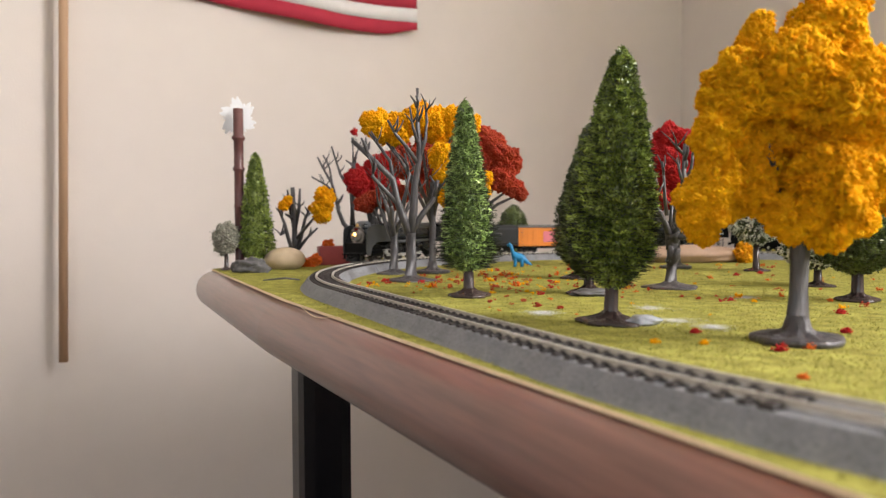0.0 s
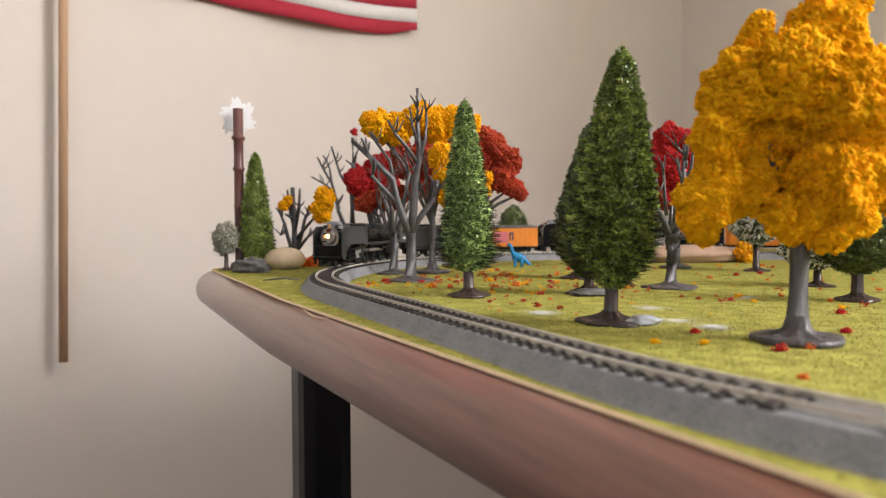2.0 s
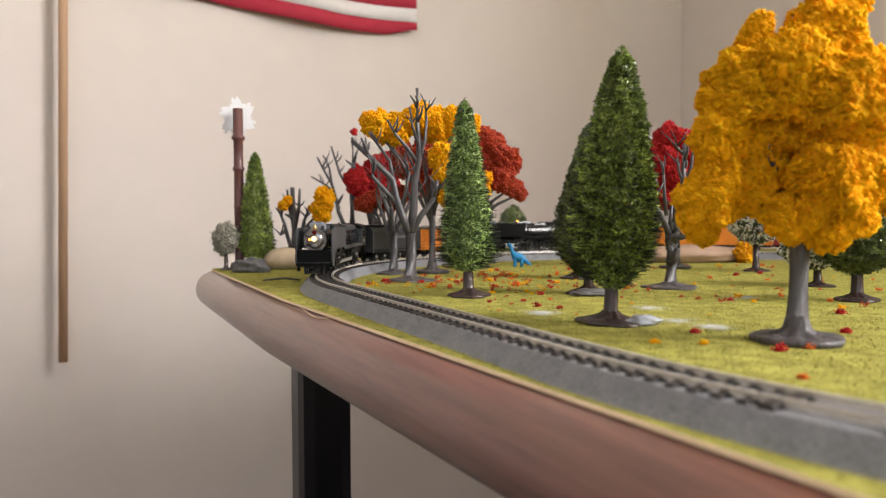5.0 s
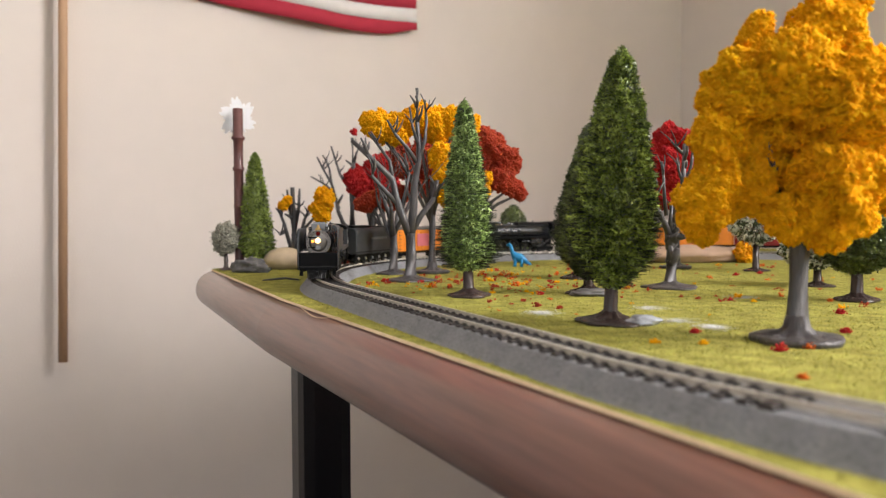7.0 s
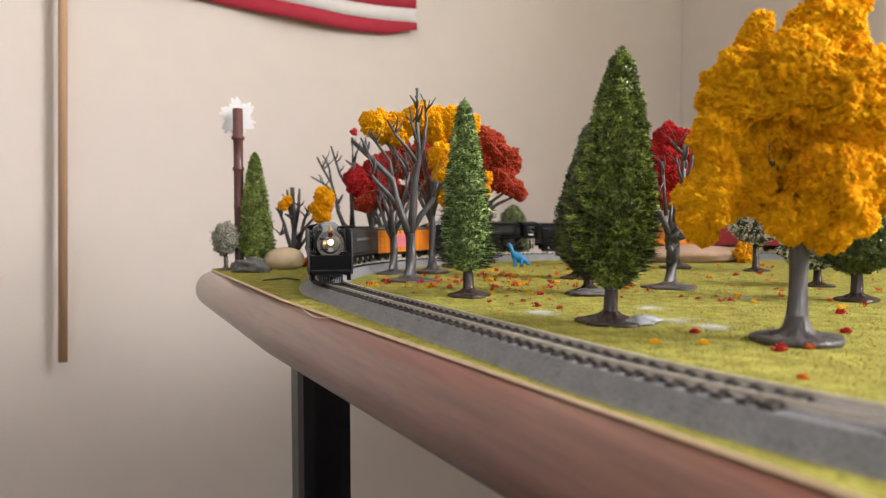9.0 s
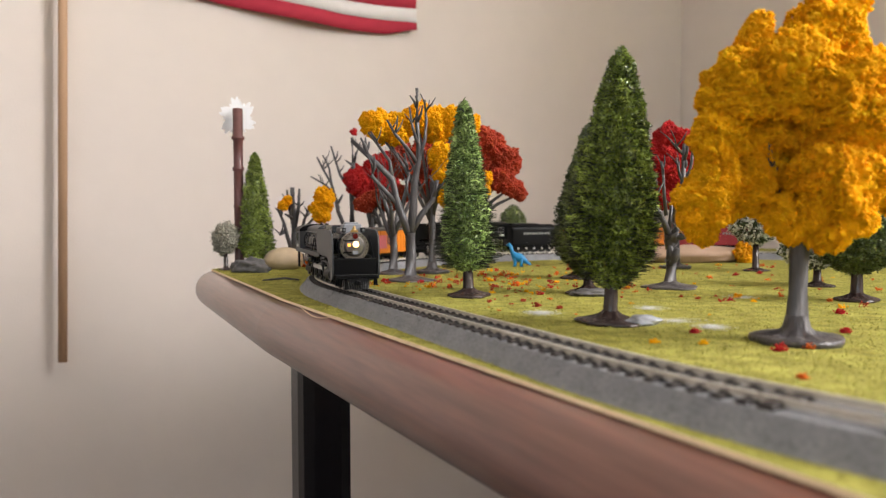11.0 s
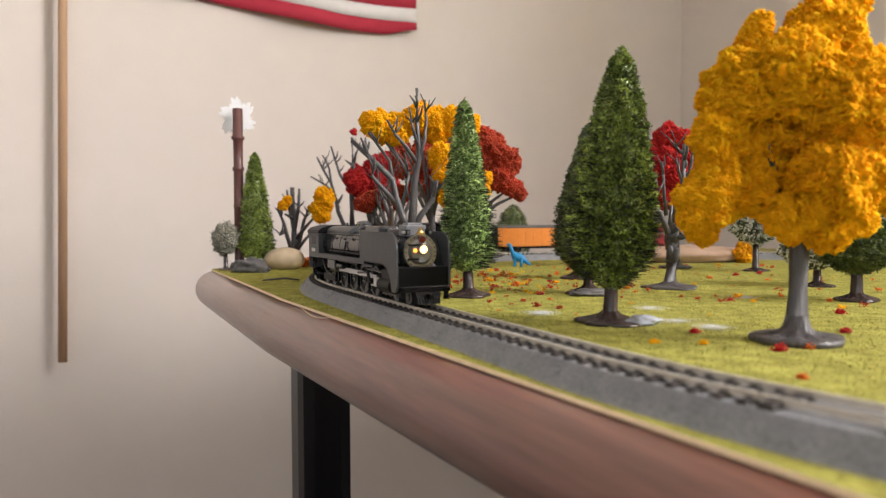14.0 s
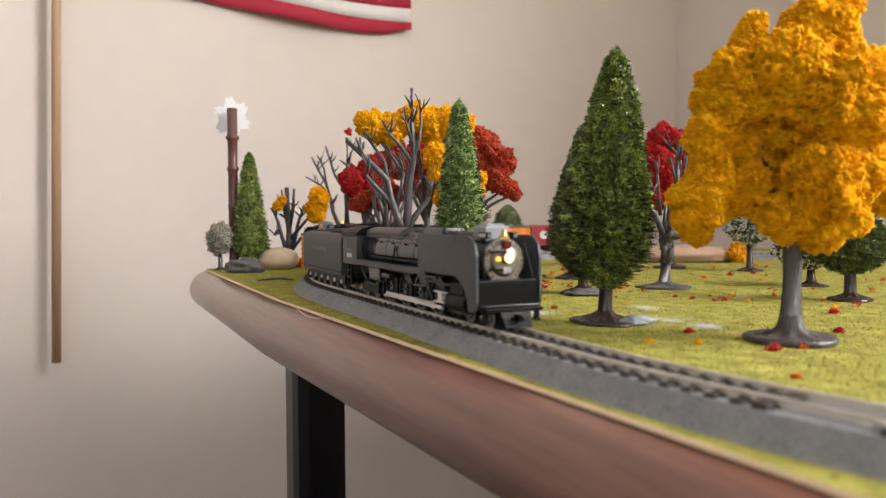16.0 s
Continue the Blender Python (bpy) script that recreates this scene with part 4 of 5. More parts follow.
rng = np.random.default_rng(77)
for x, y, k in ((39.4, 365.8, 3.0), (52.3, 335.4, 3.2), (88.5, 263.0, 3.6), (102.0, 226.6, 4.4), (141.1, 261.8, 4.2), (166.9, 314.3, 4.6), (127.1, 373.2, 3.0), (205.6, 526.3, 4.0), (228.7, 541.5, 4.4), (122.0, 383.0, 2.6), (13.0, 405.0, 3.4)):
    leaf(x, y, k * MM, M_CRIMSON if k > 3.5 else M_RUST, "red", rng)
for x, y, k in ((68.3, 241.8, 3.2), (83.6, 239.3, 3.2), (149.4, 359.8, 3.4), (46.0, 412.0, 3.0), (27.0, 407.0, 3.0)):
    leaf(x, y, k * MM, M_YELLOW, "yellow", rng)
for x, y, k in ((113.4, 230.5, 4.2), (90.4, 187.4, 3.0), (186.7, 361.1, 3.2), (22.8, 196.0, 1.6), (157.0, 258.0, 3.2)):
    leaf(x, y, k * MM, M_ORANGE, "orange", rng)


def litter(name, count, material, seed, label):
    """Leaf crumbs too many to count, thickest under the bare trees."""
    rng = np.random.default_rng(seed)
    k = count // 2
    xy = np.concatenate((rng.normal((20, 480), (42, 50), (k, 2)), rng.uniform((-20, 300), (300, 680), (count - k, 2))))
    d = np.hypot(xy[:, 0] - CURVE_C.x * 1000, xy[:, 1] - CURVE_C.y * 1000)
    line = xy[:, 0] * N.x + xy[:, 1] * N.y
    ok = (d < 252) & (line > 140)
    xy = xy[ok]
    size = (0.7 + 2.0 * rng.uniform(0, 1, len(xy)) ** 2) * MM
    p = np.stack((xy[:, 0] * MM, xy[:, 1] * MM, TOP + size * 0.35), 1)
    p = np.repeat(p, 14, axis=0) + rng.normal(size=(len(p) * 14, 3)) * np.repeat(size, 14)[:, None] * np.array((0.5, 0.5, 0.3))
    ob = scatter(name, p, np.repeat(size, 14) * rng.uniform(0.15, 0.38, len(p)), material, None, rng, 0, 0.6)
    return tagged(ob, label, "leaf litter", kind="stuff")


litter("leaf_litter", 85, M_RUST, 81, "scattered rust red leaf crumbs on the grass")
litter("leaf_litter", 60, M_ORANGE, 82, "scattered orange leaf crumbs on the grass")
litter("leaf_litter", 65, M_YELLOW, 83, "scattered yellow leaf crumbs on the grass")
litter("leaf_litter", 50, M_CRIMSON, 84, "scattered crimson leaf crumbs on the grass")


def dust(x, y, rx, ry, count, seed):
    rng = np.random.default_rng(seed)
    q = rng.normal(size=(count, 2)) * np.array((rx, ry)) * (0.12 + 0.42 * rng.uniform(0, 1, (count, 1)) ** 1.5)
    p = np.stack((x + q[:, 0], y + q[:, 1], rng.uniform(0.1, 0.9, count)), 1) * MM + np.array((0, 0, TOP))
    ob = scatter("snow_dust", p, rng.uniform(0.05, 0.14, count) * MM, M_SNOW, None, rng, 0, 0.3)
    return tagged(ob, "patch of white snow powder dusted on the grass", "snow powder", kind="stuff")


for k, (x, y, rx, ry, n) in enumerate(((42, 318, 9, 7, 420), (92, 334, 10, 8, 260), (99, 275, 7, 6, 520), (152, 378, 10, 7, 260), (74, 288, 12, 6, 420), (91, 292, 12, 8, 220))):
    dust(x, y, rx, ry * 1.5, n * 5, 90 + k)


def turf():
    """Loose flock fibres standing up from the mat, where it is seen closest."""
    rng = np.random.default_rng(13)
    xy = rng.uniform((-220, 110), (330, 640), (150000, 2))
    xy = xy[rng.uniform(size=len(xy)) < np.clip(260 / xy[:, 1], 0.25, 1.0) ** 1.3]
    line = xy[:, 0] * N.x + xy[:, 1] * N.y
    along = xy[:, 0] * U.x + xy[:, 1] * U.y
    d = np.abs(np.hypot(xy[:, 0] - CURVE_C.x * 1000, xy[:, 1] - CURVE_C.y * 1000) - CURVE_R * 1000)
    straight = (TANGENT.x * N.x + TANGENT.y * N.y) * 1000
    ta = (TANGENT.x * U.x + TANGENT.y * U.y) * 1000
    near = np.hypot(line - straight - NEAR_R * 1000, along - ta - NEAR_S * 1000)
    bed = np.where(along > ta + NEAR_S * 1000, np.abs(near - NEAR_R * 1000), np.where(along > ta, np.abs(line - straight), d))
    ok = (line > EDGE * 1000 - 3.0 + np.clip(along + 380, 0, 2000) * 0.045) & (bed > 14.0) & (along > -622)
    xy = xy[ok] * MM
    n = len(xy)
    a = np.stack((xy[:, 0], xy[:, 1], np.full(n, TOP - 0.0001)), 1)
    tip = rng.normal(0, 0.55, (n, 3)) * 0.0009
    tip[:, 2] = rng.uniform(0.0002, 0.0008, n)
    ob = blades("turf", a, a + tip, 0.00014, M_TUFT, None, rng)
    return tagged(ob, "short yellow-green flock fibres on the grass mat", "grass", kind="stuff")


turf()


# ---- on the wall ----
def flag():
    """A striped cloth flag pinned to the wall; the lower stripes hang in shallow waves."""
    t = thing("flag", "red and white striped cloth flag hanging on the wall", "flag", ROOM @ pose(0.44, NORTH - 0.012, 1.064, 0, 0, 0))
    w, h = 0.50, 0.0205
    for k in range(13):
        bm = bmesh.new()
        nx = 40
        grid = []
        for i in range(nx + 1):
            x = -w * i / nx
            col = []
            for j in range(3):
                # the hem rises towards the hoist, and its free corner is turned up a little
                z = h * (k + j / 2) - 0.0032 + 0.17 * max(0.0, -x - 0.11) ** 1.3
                z += 0.0100 * math.exp(-(x / 0.03) ** 2) * (1 - j / 2 if k == 0 else 0)
                y = 0.006 * math.sin(i / nx * 14 + k * 0.12) - 0.002
                col.append(bm.verts.new((x, y, z)))
            grid.append(col)
        for i in range(nx):
            for j in range(2):
                bm.faces.new((grid[i][j], grid[i + 1][j], grid[i + 1][j + 1], grid[i][j + 1]))
        g = bmesh.ops.extrude_face_region(bm, geom=bm.faces[:])
        bmesh.ops.translate(bm, vec=(0, -0.0006, 0), verts=[v for v in g["geom"] if isinstance(v, bmesh.types.BMVert)])
        bmesh.ops.recalc_face_normals(bm, faces=bm.faces)
        part("stripe", bm, M_FLAG_RED if k % 2 == 0 else M_FLAG_WHITE, t, "red stripe" if k % 2 == 0 else "white stripe", smooth=True)
    return t


flag()
bm = tube(bmesh.new(), (0, 0, 0), (0, 0, 0.9), 0.0053, 0.0053, 16)
bmesh.ops.bevel(bm, geom=[e for e in bm.edges if e.is_boundary is False and abs(e.verts[0].co.z - e.verts[1].co.z) < 1e-6], offset=0.0006, segments=2, affect="EDGES")
dowel = part("wooden_dowel", bm, M_DOWEL, smooth=True)
dowel.matrix_basis = ROOM @ pose(-0.0385, NORTH - 0.024, 0.616, 0, 1.2, 0)
tagged(dowel, "thin pale wooden dowel hanging upright on the wall", "dowel")


# ---- rolling stock; x forward, y to the left, z up from the rail's top, in metres ----
def wheelset(parent, x, r, half=0.0047, spokes=0, material=None, name="wheelset"):
    """An axle with two wheels; spoked drivers get a hub, spokes, a counterweight and a crank pin."""
    bm = bmesh.new()
    tube(bm, (0, -half, 0), (0, half, 0), 0.0007, 0.0007, 8)
    for side in (-1, 1):
        y = half * side
        if spokes:
            n = 28
            for ra, rb in ((r * 0.84, r), (r * 0.12, r * 0.26)):
                ring = []
                for k in range(n):
                    c, s = math.cos(k * math.tau / n), math.sin(k * math.tau / n)
                    ring.append([bm.verts.new((c * q, y + e * 0.0007, s * q)) for q, e in ((ra, -1), (rb, -1), (rb, 1), (ra, 1))])
                for k in range(n):
                    a, b = ring[k], ring[(k + 1) % n]
                    for j in range(4):
                        bm.faces.new((a[j], a[(j + 1) % 4], b[(j + 1) % 4], b[j]))
            for k in range(spokes):
                a = k * math.tau / spokes
                tube(bm, (math.cos(a) * r * 0.2, y, math.sin(a) * r * 0.2), (math.cos(a) * r * 0.88, y, math.sin(a) * r * 0.88), 0.00035, 0.00028, 5)
            box(bm, -r * 0.45, r * 0.45, y - 0.0006, y + 0.0006, -r * 0.82, -r * 0.5)
            tube(bm, (0, y, r * 0.5), (0, y + side * 0.0012, r * 0.5), 0.0008, 0.0008, 8)
        else:
            tube(bm, (0, y - 0.0008, 0), (0, y + 0.0008, 0), r, r, 20)
            tube(bm, (0, y + side * 0.0008, 0), (0, y + side * 0.0012, 0), r * 0.55, r * 0.4, 12)
    bmesh.ops.recalc_face_normals(bm, faces=bm.faces)
    ob = part(name, bm, material or M_WHEEL, parent)
    ob.location = (x, 0, r)
    return ob


def arch_body(bm, x0, x1, half, z0, z1, rise, n=10):
    """A box with an arched roof."""
    prof = [(-half, z0), (-half, z1)] + [(-half * math.cos(math.pi * k / n), z1 + rise * math.sin(math.pi * k / n)) for k in range(1, n)] + [(half, z1), (half, z0)]
    a = [bm.verts.new((x0, y, z)) for y, z in prof]
    b = [bm.verts.new((x1, y, z)) for y, z in prof]
    m = len(prof)
    for k in range(m):
        bm.faces.new((a[k], b[k], b[(k + 1) % m], a[(k + 1) % m]))
    bm.faces.new(a[::-1])
    bm.faces.new(b)
    bmesh.ops.recalc_face_normals(bm, faces=bm.faces)
    return bm


def bars(parent, x0, x1, z, h, y, n, material, rng, name="lettering_bar"):
    """Lettering as plain bars on a vertical side at y."""
    w = (x1 - x0) / n
    for k in range(n):
        bm = box(bmesh.new(), x0 + k * w, x0 + (k + 0.72) * w, min(y, y + math.copysign(0.00015, y)), max(y, y + math.copysign(0.00015, y)), z, z + h)
        part(name, bm, material, parent)


EM = 1.035 * MM      # the locomotives' unit


def steam_engine(label, lit=True, beacon=False):
    paint = M_GREY if lit else M_BLACK
    t = thing("steam_locomotive", label, "locomotive", pose(0, 0, 0), "trains")
    mm = lambda *v: [x * EM for x in v]
    # boiler, in courses with bands
    bm = bmesh.new()
    limb(bm, [Vector(mm(x, 0, 19.6)) for x in (54.5, 20, 4, -30, -50)], mm(6.3, 6.5, 7.1, 7.6, 7.7), 32)
    boiler = part("boiler", bm, M_BOILER, t, "glossy dark grey boiler", smooth=False)
    boiler.data.polygons.foreach_set("use_smooth", [len(p.vertices) == 4 for p in boiler.data.polygons])
    for x, r in ((46, 6.45), (30, 6.62), (16, 6.9), (4, 7.2), (-10, 7.4), (-22, 7.6), (-34, 7.75), (-45, 7.8)):
        b = bmesh.new()
        tube(b, mm(x - 0.35, 0, 19.6), mm(x + 0.35, 0, 19.6), r * EM, r * EM, 32)
        part("boiler_band", b, M_BOILER, boiler)
    # smokebox front
    b = bmesh.new()
    tube(b, mm(54.5, 0, 19.6), mm(55.6, 0, 19.6), 6.7 * EM, 6.55 * EM, 32)
    tube(b, mm(55.6, 0, 19.6), mm(56.6, 0, 19.6), 4.9 * EM, 4.0 * EM, 28)
    tube(b, mm(56.6, 0, 19.6), mm(57.0, 0, 19.6), 4.0 * EM, 1.8 * EM, 28)
    front = part("smokebox_front", b, M_SILVER, t, "silver smokebox door with a ring of bolts")
    b = bmesh.new()
    for k in range(22):
        a = k * math.tau / 22
        ball(b, mm(55.7, 5.9 * math.cos(a), 19.6 + 5.9 * math.sin(a)), 0.28 * EM, sub=1)
    part("bolt_ring", b, M_BLACK, front)
    b = bmesh.new()
    for z in (17.0, 22.2):
        box(b, *mm(56.0, 57.0, -5.2, 0, z - 0.3, z + 0.3))
    part("door_hinge", b, M_BLACK, front)
    # lamps
    b = tube(bmesh.new(), mm(56.3, 0, 20.6), mm(58.6, 0, 20.6), 1.75 * EM, 1.75 * EM, 20)
    hl = part("headlight", b, M_SILVER, t, "round headlight housing")
    b = tube(bmesh.new(), mm(58.6, 0, 20.6), mm(58.9, 0, 20.6), 1.45 * EM, 1.2 * EM, 20)
    part("headlight_lens", b, M_LAMP if lit else M_SILVER, hl, "glowing warm headlight lens")
    b = tube(bmesh.new(), mm(56.0, 0, 24.4), mm(57.9, 0, 24.2), 1.25 * EM, 1.2 * EM, 18)
    part("signal_lamp", b, M_REDLENS, t, "dark red signal lamp above the headlight")
    b = box(bmesh.new(), *mm(56.8, 57.6, -3.4, -2.2, 19.6, 20.8), 0.15 * EM)
    part("side_lamp", b, M_AMBER if lit else M_SILVER, t, "small amber lamp beside the headlight")
    b = box(bmesh.new(), *mm(56.9, 57.5, -1.3, 1.3, 16.0, 17.6), 0.1 * EM)
    part("front_plate", b, M_CASING, front, "small pale plate under the headlight")
    for side in (-1, 1):
        b = tube(bmesh.new(), mm(55.8, 6.6 * side, 24.6), mm(58.4, 8.2 * side, 14.6), 0.18 * EM, 0.18 * EM, 6)
        part("front_grab_rail", b, M_BLACK, t)
    # smoke deflectors: tall plates whose front edge sweeps down to the pilot
    for side in (-1, 1):
        y = 10.5 * side
        prof = [(17, 15.2), (17, 26.2), (18, 27.0), (52, 27.0), (55, 26.4), (57.6, 24.4), (58.6, 21.0), (58.8, 8.0), (57.6, 5.0), (53.6, 4.8), (52.6, 8.4), (50.8, 11.4), (47.6, 13.6), (44.0, 14.9), (40.0, 15.2)]
        b = bmesh.new()
        v0 = [b.verts.new(mm(x, y - 0.35, z)) for x, z in prof]
        v1 = [b.verts.new(mm(x, y + 0.35, z)) for x, z in prof]
        for k in range(len(prof)):
            b.faces.new((v0[k], v0[(k + 1) % len(prof)], v1[(k + 1) % len(prof)], v1[k]))
        b.faces.new(v0[::-1])
        b.faces.new(v1)
        bmesh.ops.recalc_face_normals(b, faces=b.faces)
        part("smoke_deflector", b, paint, t, "large grey side plate beside the smokebox")
        # running board with its hanging edge and pipes
        b = box(bmesh.new(), *mm(-49, 44, min(y, 6.2 * side), max(y, 6.2 * side), 14.6, 15.2), 0.1 * EM)
        box(b, *mm(-49, 22, y - 0.2, y + 0.2, 13.4, 15.5))
        part("running_board", b, paint, t, "long grey running board")
        b = bmesh.new()
        tube(b, mm(-40, 8.0 * side, 25.2), mm(24, 8.0 * side, 25.2), 0.22 * EM, 0.22 * EM, 6)
        for x in range(-38, 24, 9):
            tube(b, mm(x, 6.6 * side, 25.0), mm(x, 8.0 * side, 25.2), 0.16 * EM, 0.16 * EM, 5)
        part("handrail", b, M_WHEEL, boiler)
        b = bmesh.new()
        tube(b, mm(-36, 8.2 * side, 17.2), mm(18, 8.0 * side, 17.0), 0.4 * EM, 0.4 * EM, 6)
        tube(b, mm(-12, 7.4 * side, 22.0), mm(-12, 8.6 * side, 15.0), 0.35 * EM, 0.35 * EM, 6)
        tube(b, mm(12, 7.2 * side, 22.5), mm(14, 8.6 * side, 15.0), 0.35 * EM, 0.35 * EM, 6)
        part("pipework", b, M_BLACK, boiler)
        b = bmesh.new()
        for x in (-34, -28, -16, -4, 6, 14):
            tube(b, mm(x, 6.4 * side, 22.6), mm(x, 7.2 * side, 23.1), 0.45 * EM, 0.4 * EM, 8)
        tagged(part("washout_plugs", b, M_BLACK, boiler), kind="stuff")
        for x in (9, 22):
            b = bmesh.new()
            limb(b, [Vector(mm(x - 1, 3.6 * side, 26.0)), Vector(mm(x, 6.6 * side, 23.4)), Vector(mm(x + 0.6, 7.5 * side, 19.0)), Vector(mm(x + 1.0, 7.9 * side, 15.2))], mm(0.28, 0.28, 0.28, 0.28), 6)
            part("sand_pipe", b, M_BOILER, boiler)
        b = tube(bmesh.new(), mm(-20, 8.0 * side, 13.2), mm(8, 8.0 * side, 13.2), 1.0 * EM, 1.0 * EM, 12)
        part("air_reservoir", b, M_BLACK, t, "long black air reservoir under the running board")
        b = bmesh.new()
        limb(b, [Vector(mm(-46, 8.6 * side, 12.0)), Vector(mm(-38, 9.0 * side, 7.0)), Vector(mm(-30, 8.8 * side, 6.0)), Vector(mm(-24, 8.6 * side, 8.4))], mm(0.4, 0.4, 0.4, 0.4), 6)
        part("injector_pipe", b, M_WHEEL, t)
        # cylinder and valve chest
        b = tube(bmesh.new(), mm(38.0, 8.3 * side, 6.6), mm(51.0, 8.3 * side, 6.6), 2.9 * EM, 2.9 * EM, 20)
        tube(b, mm(51, 8.3 * side, 6.6), mm(51.9, 8.3 * side, 6.6), 2.3 * EM, 1.7 * EM, 20)
        tube(b, mm(38.5, 7.8 * side, 11.3), mm(48.5, 7.8 * side, 11.3), 1.7 * EM, 1.7 * EM, 16)
        box(b, *mm(39.5, 48, min(5.5 * side, 9.6 * side), max(5.5 * side, 9.6 * side), 7.2, 11.5))
        part("cylinder", b, M_BLACK, t, "black cylinder block with a valve chest")
        b = box(bmesh.new(), *mm(24, 38.2, 8.0 * side - 0.5, 8.0 * side + 0.5, 8.2, 8.7))
        box(b, *mm(24, 38.2, 8.0 * side - 0.5, 8.0 * side + 0.5, 5.0, 5.5))
        box(b, *mm(28, 31, 8.0 * side - 0.7, 8.0 * side + 0.7, 5.5, 8.2))
        tube(b, mm(31, 8.0 * side, 6.8), mm(38.5, 8.0 * side, 6.8), 0.5 * EM, 0.5 * EM, 8)
        part("crosshead_guide", b, M_STEEL, t, "bright steel crosshead guides")
        b = bmesh.new()
        limb(b, [Vector(mm(20, 8.4 * side, 12.6)), Vector(mm(21, 8.6 * side, 9.5)), Vector(mm(23, 8.5 * side, 6.2))], mm(0.55, 0.7, 0.5), 6)
        tube(b, mm(20, 8.6 * side, 11.5), mm(38.5, 8.2 * side, 11.2), 0.4 * EM, 0.4 * EM, 6)
        tube(b, mm(8, 8.6 * side, 9.2), mm(20.5, 8.6 * side, 10.0), 0.45 * EM, 0.45 * EM, 6)
        box(b, *mm(16, 27, 8.4 * side - 0.5, 8.4 * side + 0.5, 12.4, 13.3))
        part("valve_gear", b, M_WHEEL, t, "dark steel valve gear links")
        b = box(bmesh.new(), *mm(-36, -24, 8.0 * side - 1.3, 8.0 * side + 1.3, 8.6, 13.2), 0.5 * EM)
        tube(b, mm(-22, 8.0 * side, 10.6), mm(-14, 8.0 * side, 10.6), 1.3 * EM, 1.3 * EM, 12)
        part("injector", b, M_BOILER, t)
        # brake hangers and springs between the drivers
        b = bmesh.new()
        for x in (28, 14, 0, -14, -28):
            box(b, *mm(x - 0.8, x + 0.8, 5.8 * side - 0.4, 5.8 * side + 0.4, 3.0, 9.0))
        part("brake_hanger", b, M_BLACK, t)
    # frame, ashpan, pilot
    b = box(bmesh.new(), *mm(-52, 55, -3.4, 3.4, 5.2, 13.6))
    part("frame", b, M_BLACK, t, "black engine frame")
    b = box(bmesh.new(), *mm(-42, -26, -6.0, 6.0, 7.0, 15.0), 0.6 * EM)
    part("firebox", b, M_BOILER, t, "glossy dark firebox sides")
    b = box(bmesh.new(), *mm(54.5, 58.2, -10.1, 10.1, 6.0, 14.2), 0.5 * EM)
    part("front_apron", b, M_BLACK, t, "plain black apron under the smokebox")
    b = box(bmesh.new(), *mm(57.6, 62.0, -9.4, 9.4, 5.2, 6.4), 0.3 * EM)
    part("buffer_beam", b, M_BLACK, t)
    b = bmesh.new()
    v = [b.verts.new(mm(*q)) for q in ((60.6, -5.8, 5.3), (60.6, 5.8, 5.3), (60.6, 5.4, 0.9), (60.6, -5.4, 0.9), (62.2, -5.0, 5.3), (62.2, 5.0, 5.3), (64.0, 4.2, 0.9), (64.0, -4.2, 0.9))]
    for f in ((0, 1, 2, 3), (4, 7, 6, 5), (0, 4, 5, 1), (1, 5, 6, 2), (2, 6, 7, 3), (3, 7, 4, 0)):
        b.faces.new([v[k] for k in f])
    bmesh.ops.recalc_face_normals(b, faces=b.faces)
    pilot = part("pilot", b, M_BLACK, t, "black ribbed pilot")
    for k in range(9):
        y = -4.6 + k * 1.15
        c = tube(bmesh.new(), mm(63.2, y * 0.95, 2.9), mm(64.1, y * 0.88, 1.0), 0.2 * EM, 0.2 * EM, 5)
        part("pilot_rib", c, M_WHEEL, pilot)
    c = box(bmesh.new(), *mm(62.4, 65.6, -0.8, 0.8, 2.8, 4.6), 0.3 * EM)
    part("coupler", c, M_BLACK, pilot)
    c = bmesh.new()
    limb(c, [Vector(mm(59.2, -9.8, 6.9)), Vector(mm(60.8, -8.8, 7.0)), Vector(mm(61.2, 0, 7.1)), Vector(mm(60.8, 8.8, 7.0)), Vector(mm(59.2, 9.8, 6.9))], mm(0.22, 0.22, 0.22, 0.22, 0.22), 6)
    part("front_handrail", c, M_WHEEL, t, "thin steel handrail across the front")
    for side in (-1, 1):
        c = box(bmesh.new(), *mm(58.6, 60.8, 8.6 * side - 1.0, 8.6 * side + 1.0, 2.2, 2.6))
        box(c, *mm(59.4, 59.8, 8.6 * side - 0.9, 8.6 * side + 0.9, 2.2, 5.2))
        part("step", c, M_BLACK, pilot)
        c = bmesh.new()
        for k in (0, 1, 2):
            tube(c, mm(62.2, (2.4 + k * 1.0) * side, 4.4), mm(63.3, (2.4 + k * 0.9) * side, 3.0), 0.22 * EM, 0.22 * EM, 6)
        part("air_hose", c, M_WHEEL, pilot)
    # along the top
    b = box(bmesh.new(), *mm(44.0, 51.5, -4.2, 4.2, 25.2, 29.6), 0.5 * EM)
    box(b, *mm(45.0, 50.5, -3.0, 3.0, 29.4, 30.4), 0.3 * EM)
    part("stack_casing", b, M_CASING, t, "light grey casing round the chimney")
    b = box(bmesh.new(), *mm(30, 44, -3.6, 3.6, 25.0, 28.0), 0.8 * EM)
    part("feedwater_heater", b, paint, t)
    b = arch_body(bmesh.new(), *mm(-50, -12, 5.8, 23.0, 26.0, 2.7), 14)
    part("turret_casing", b, paint, t, "rounded grey casing ahead of the cab")
    b = bmesh.new()
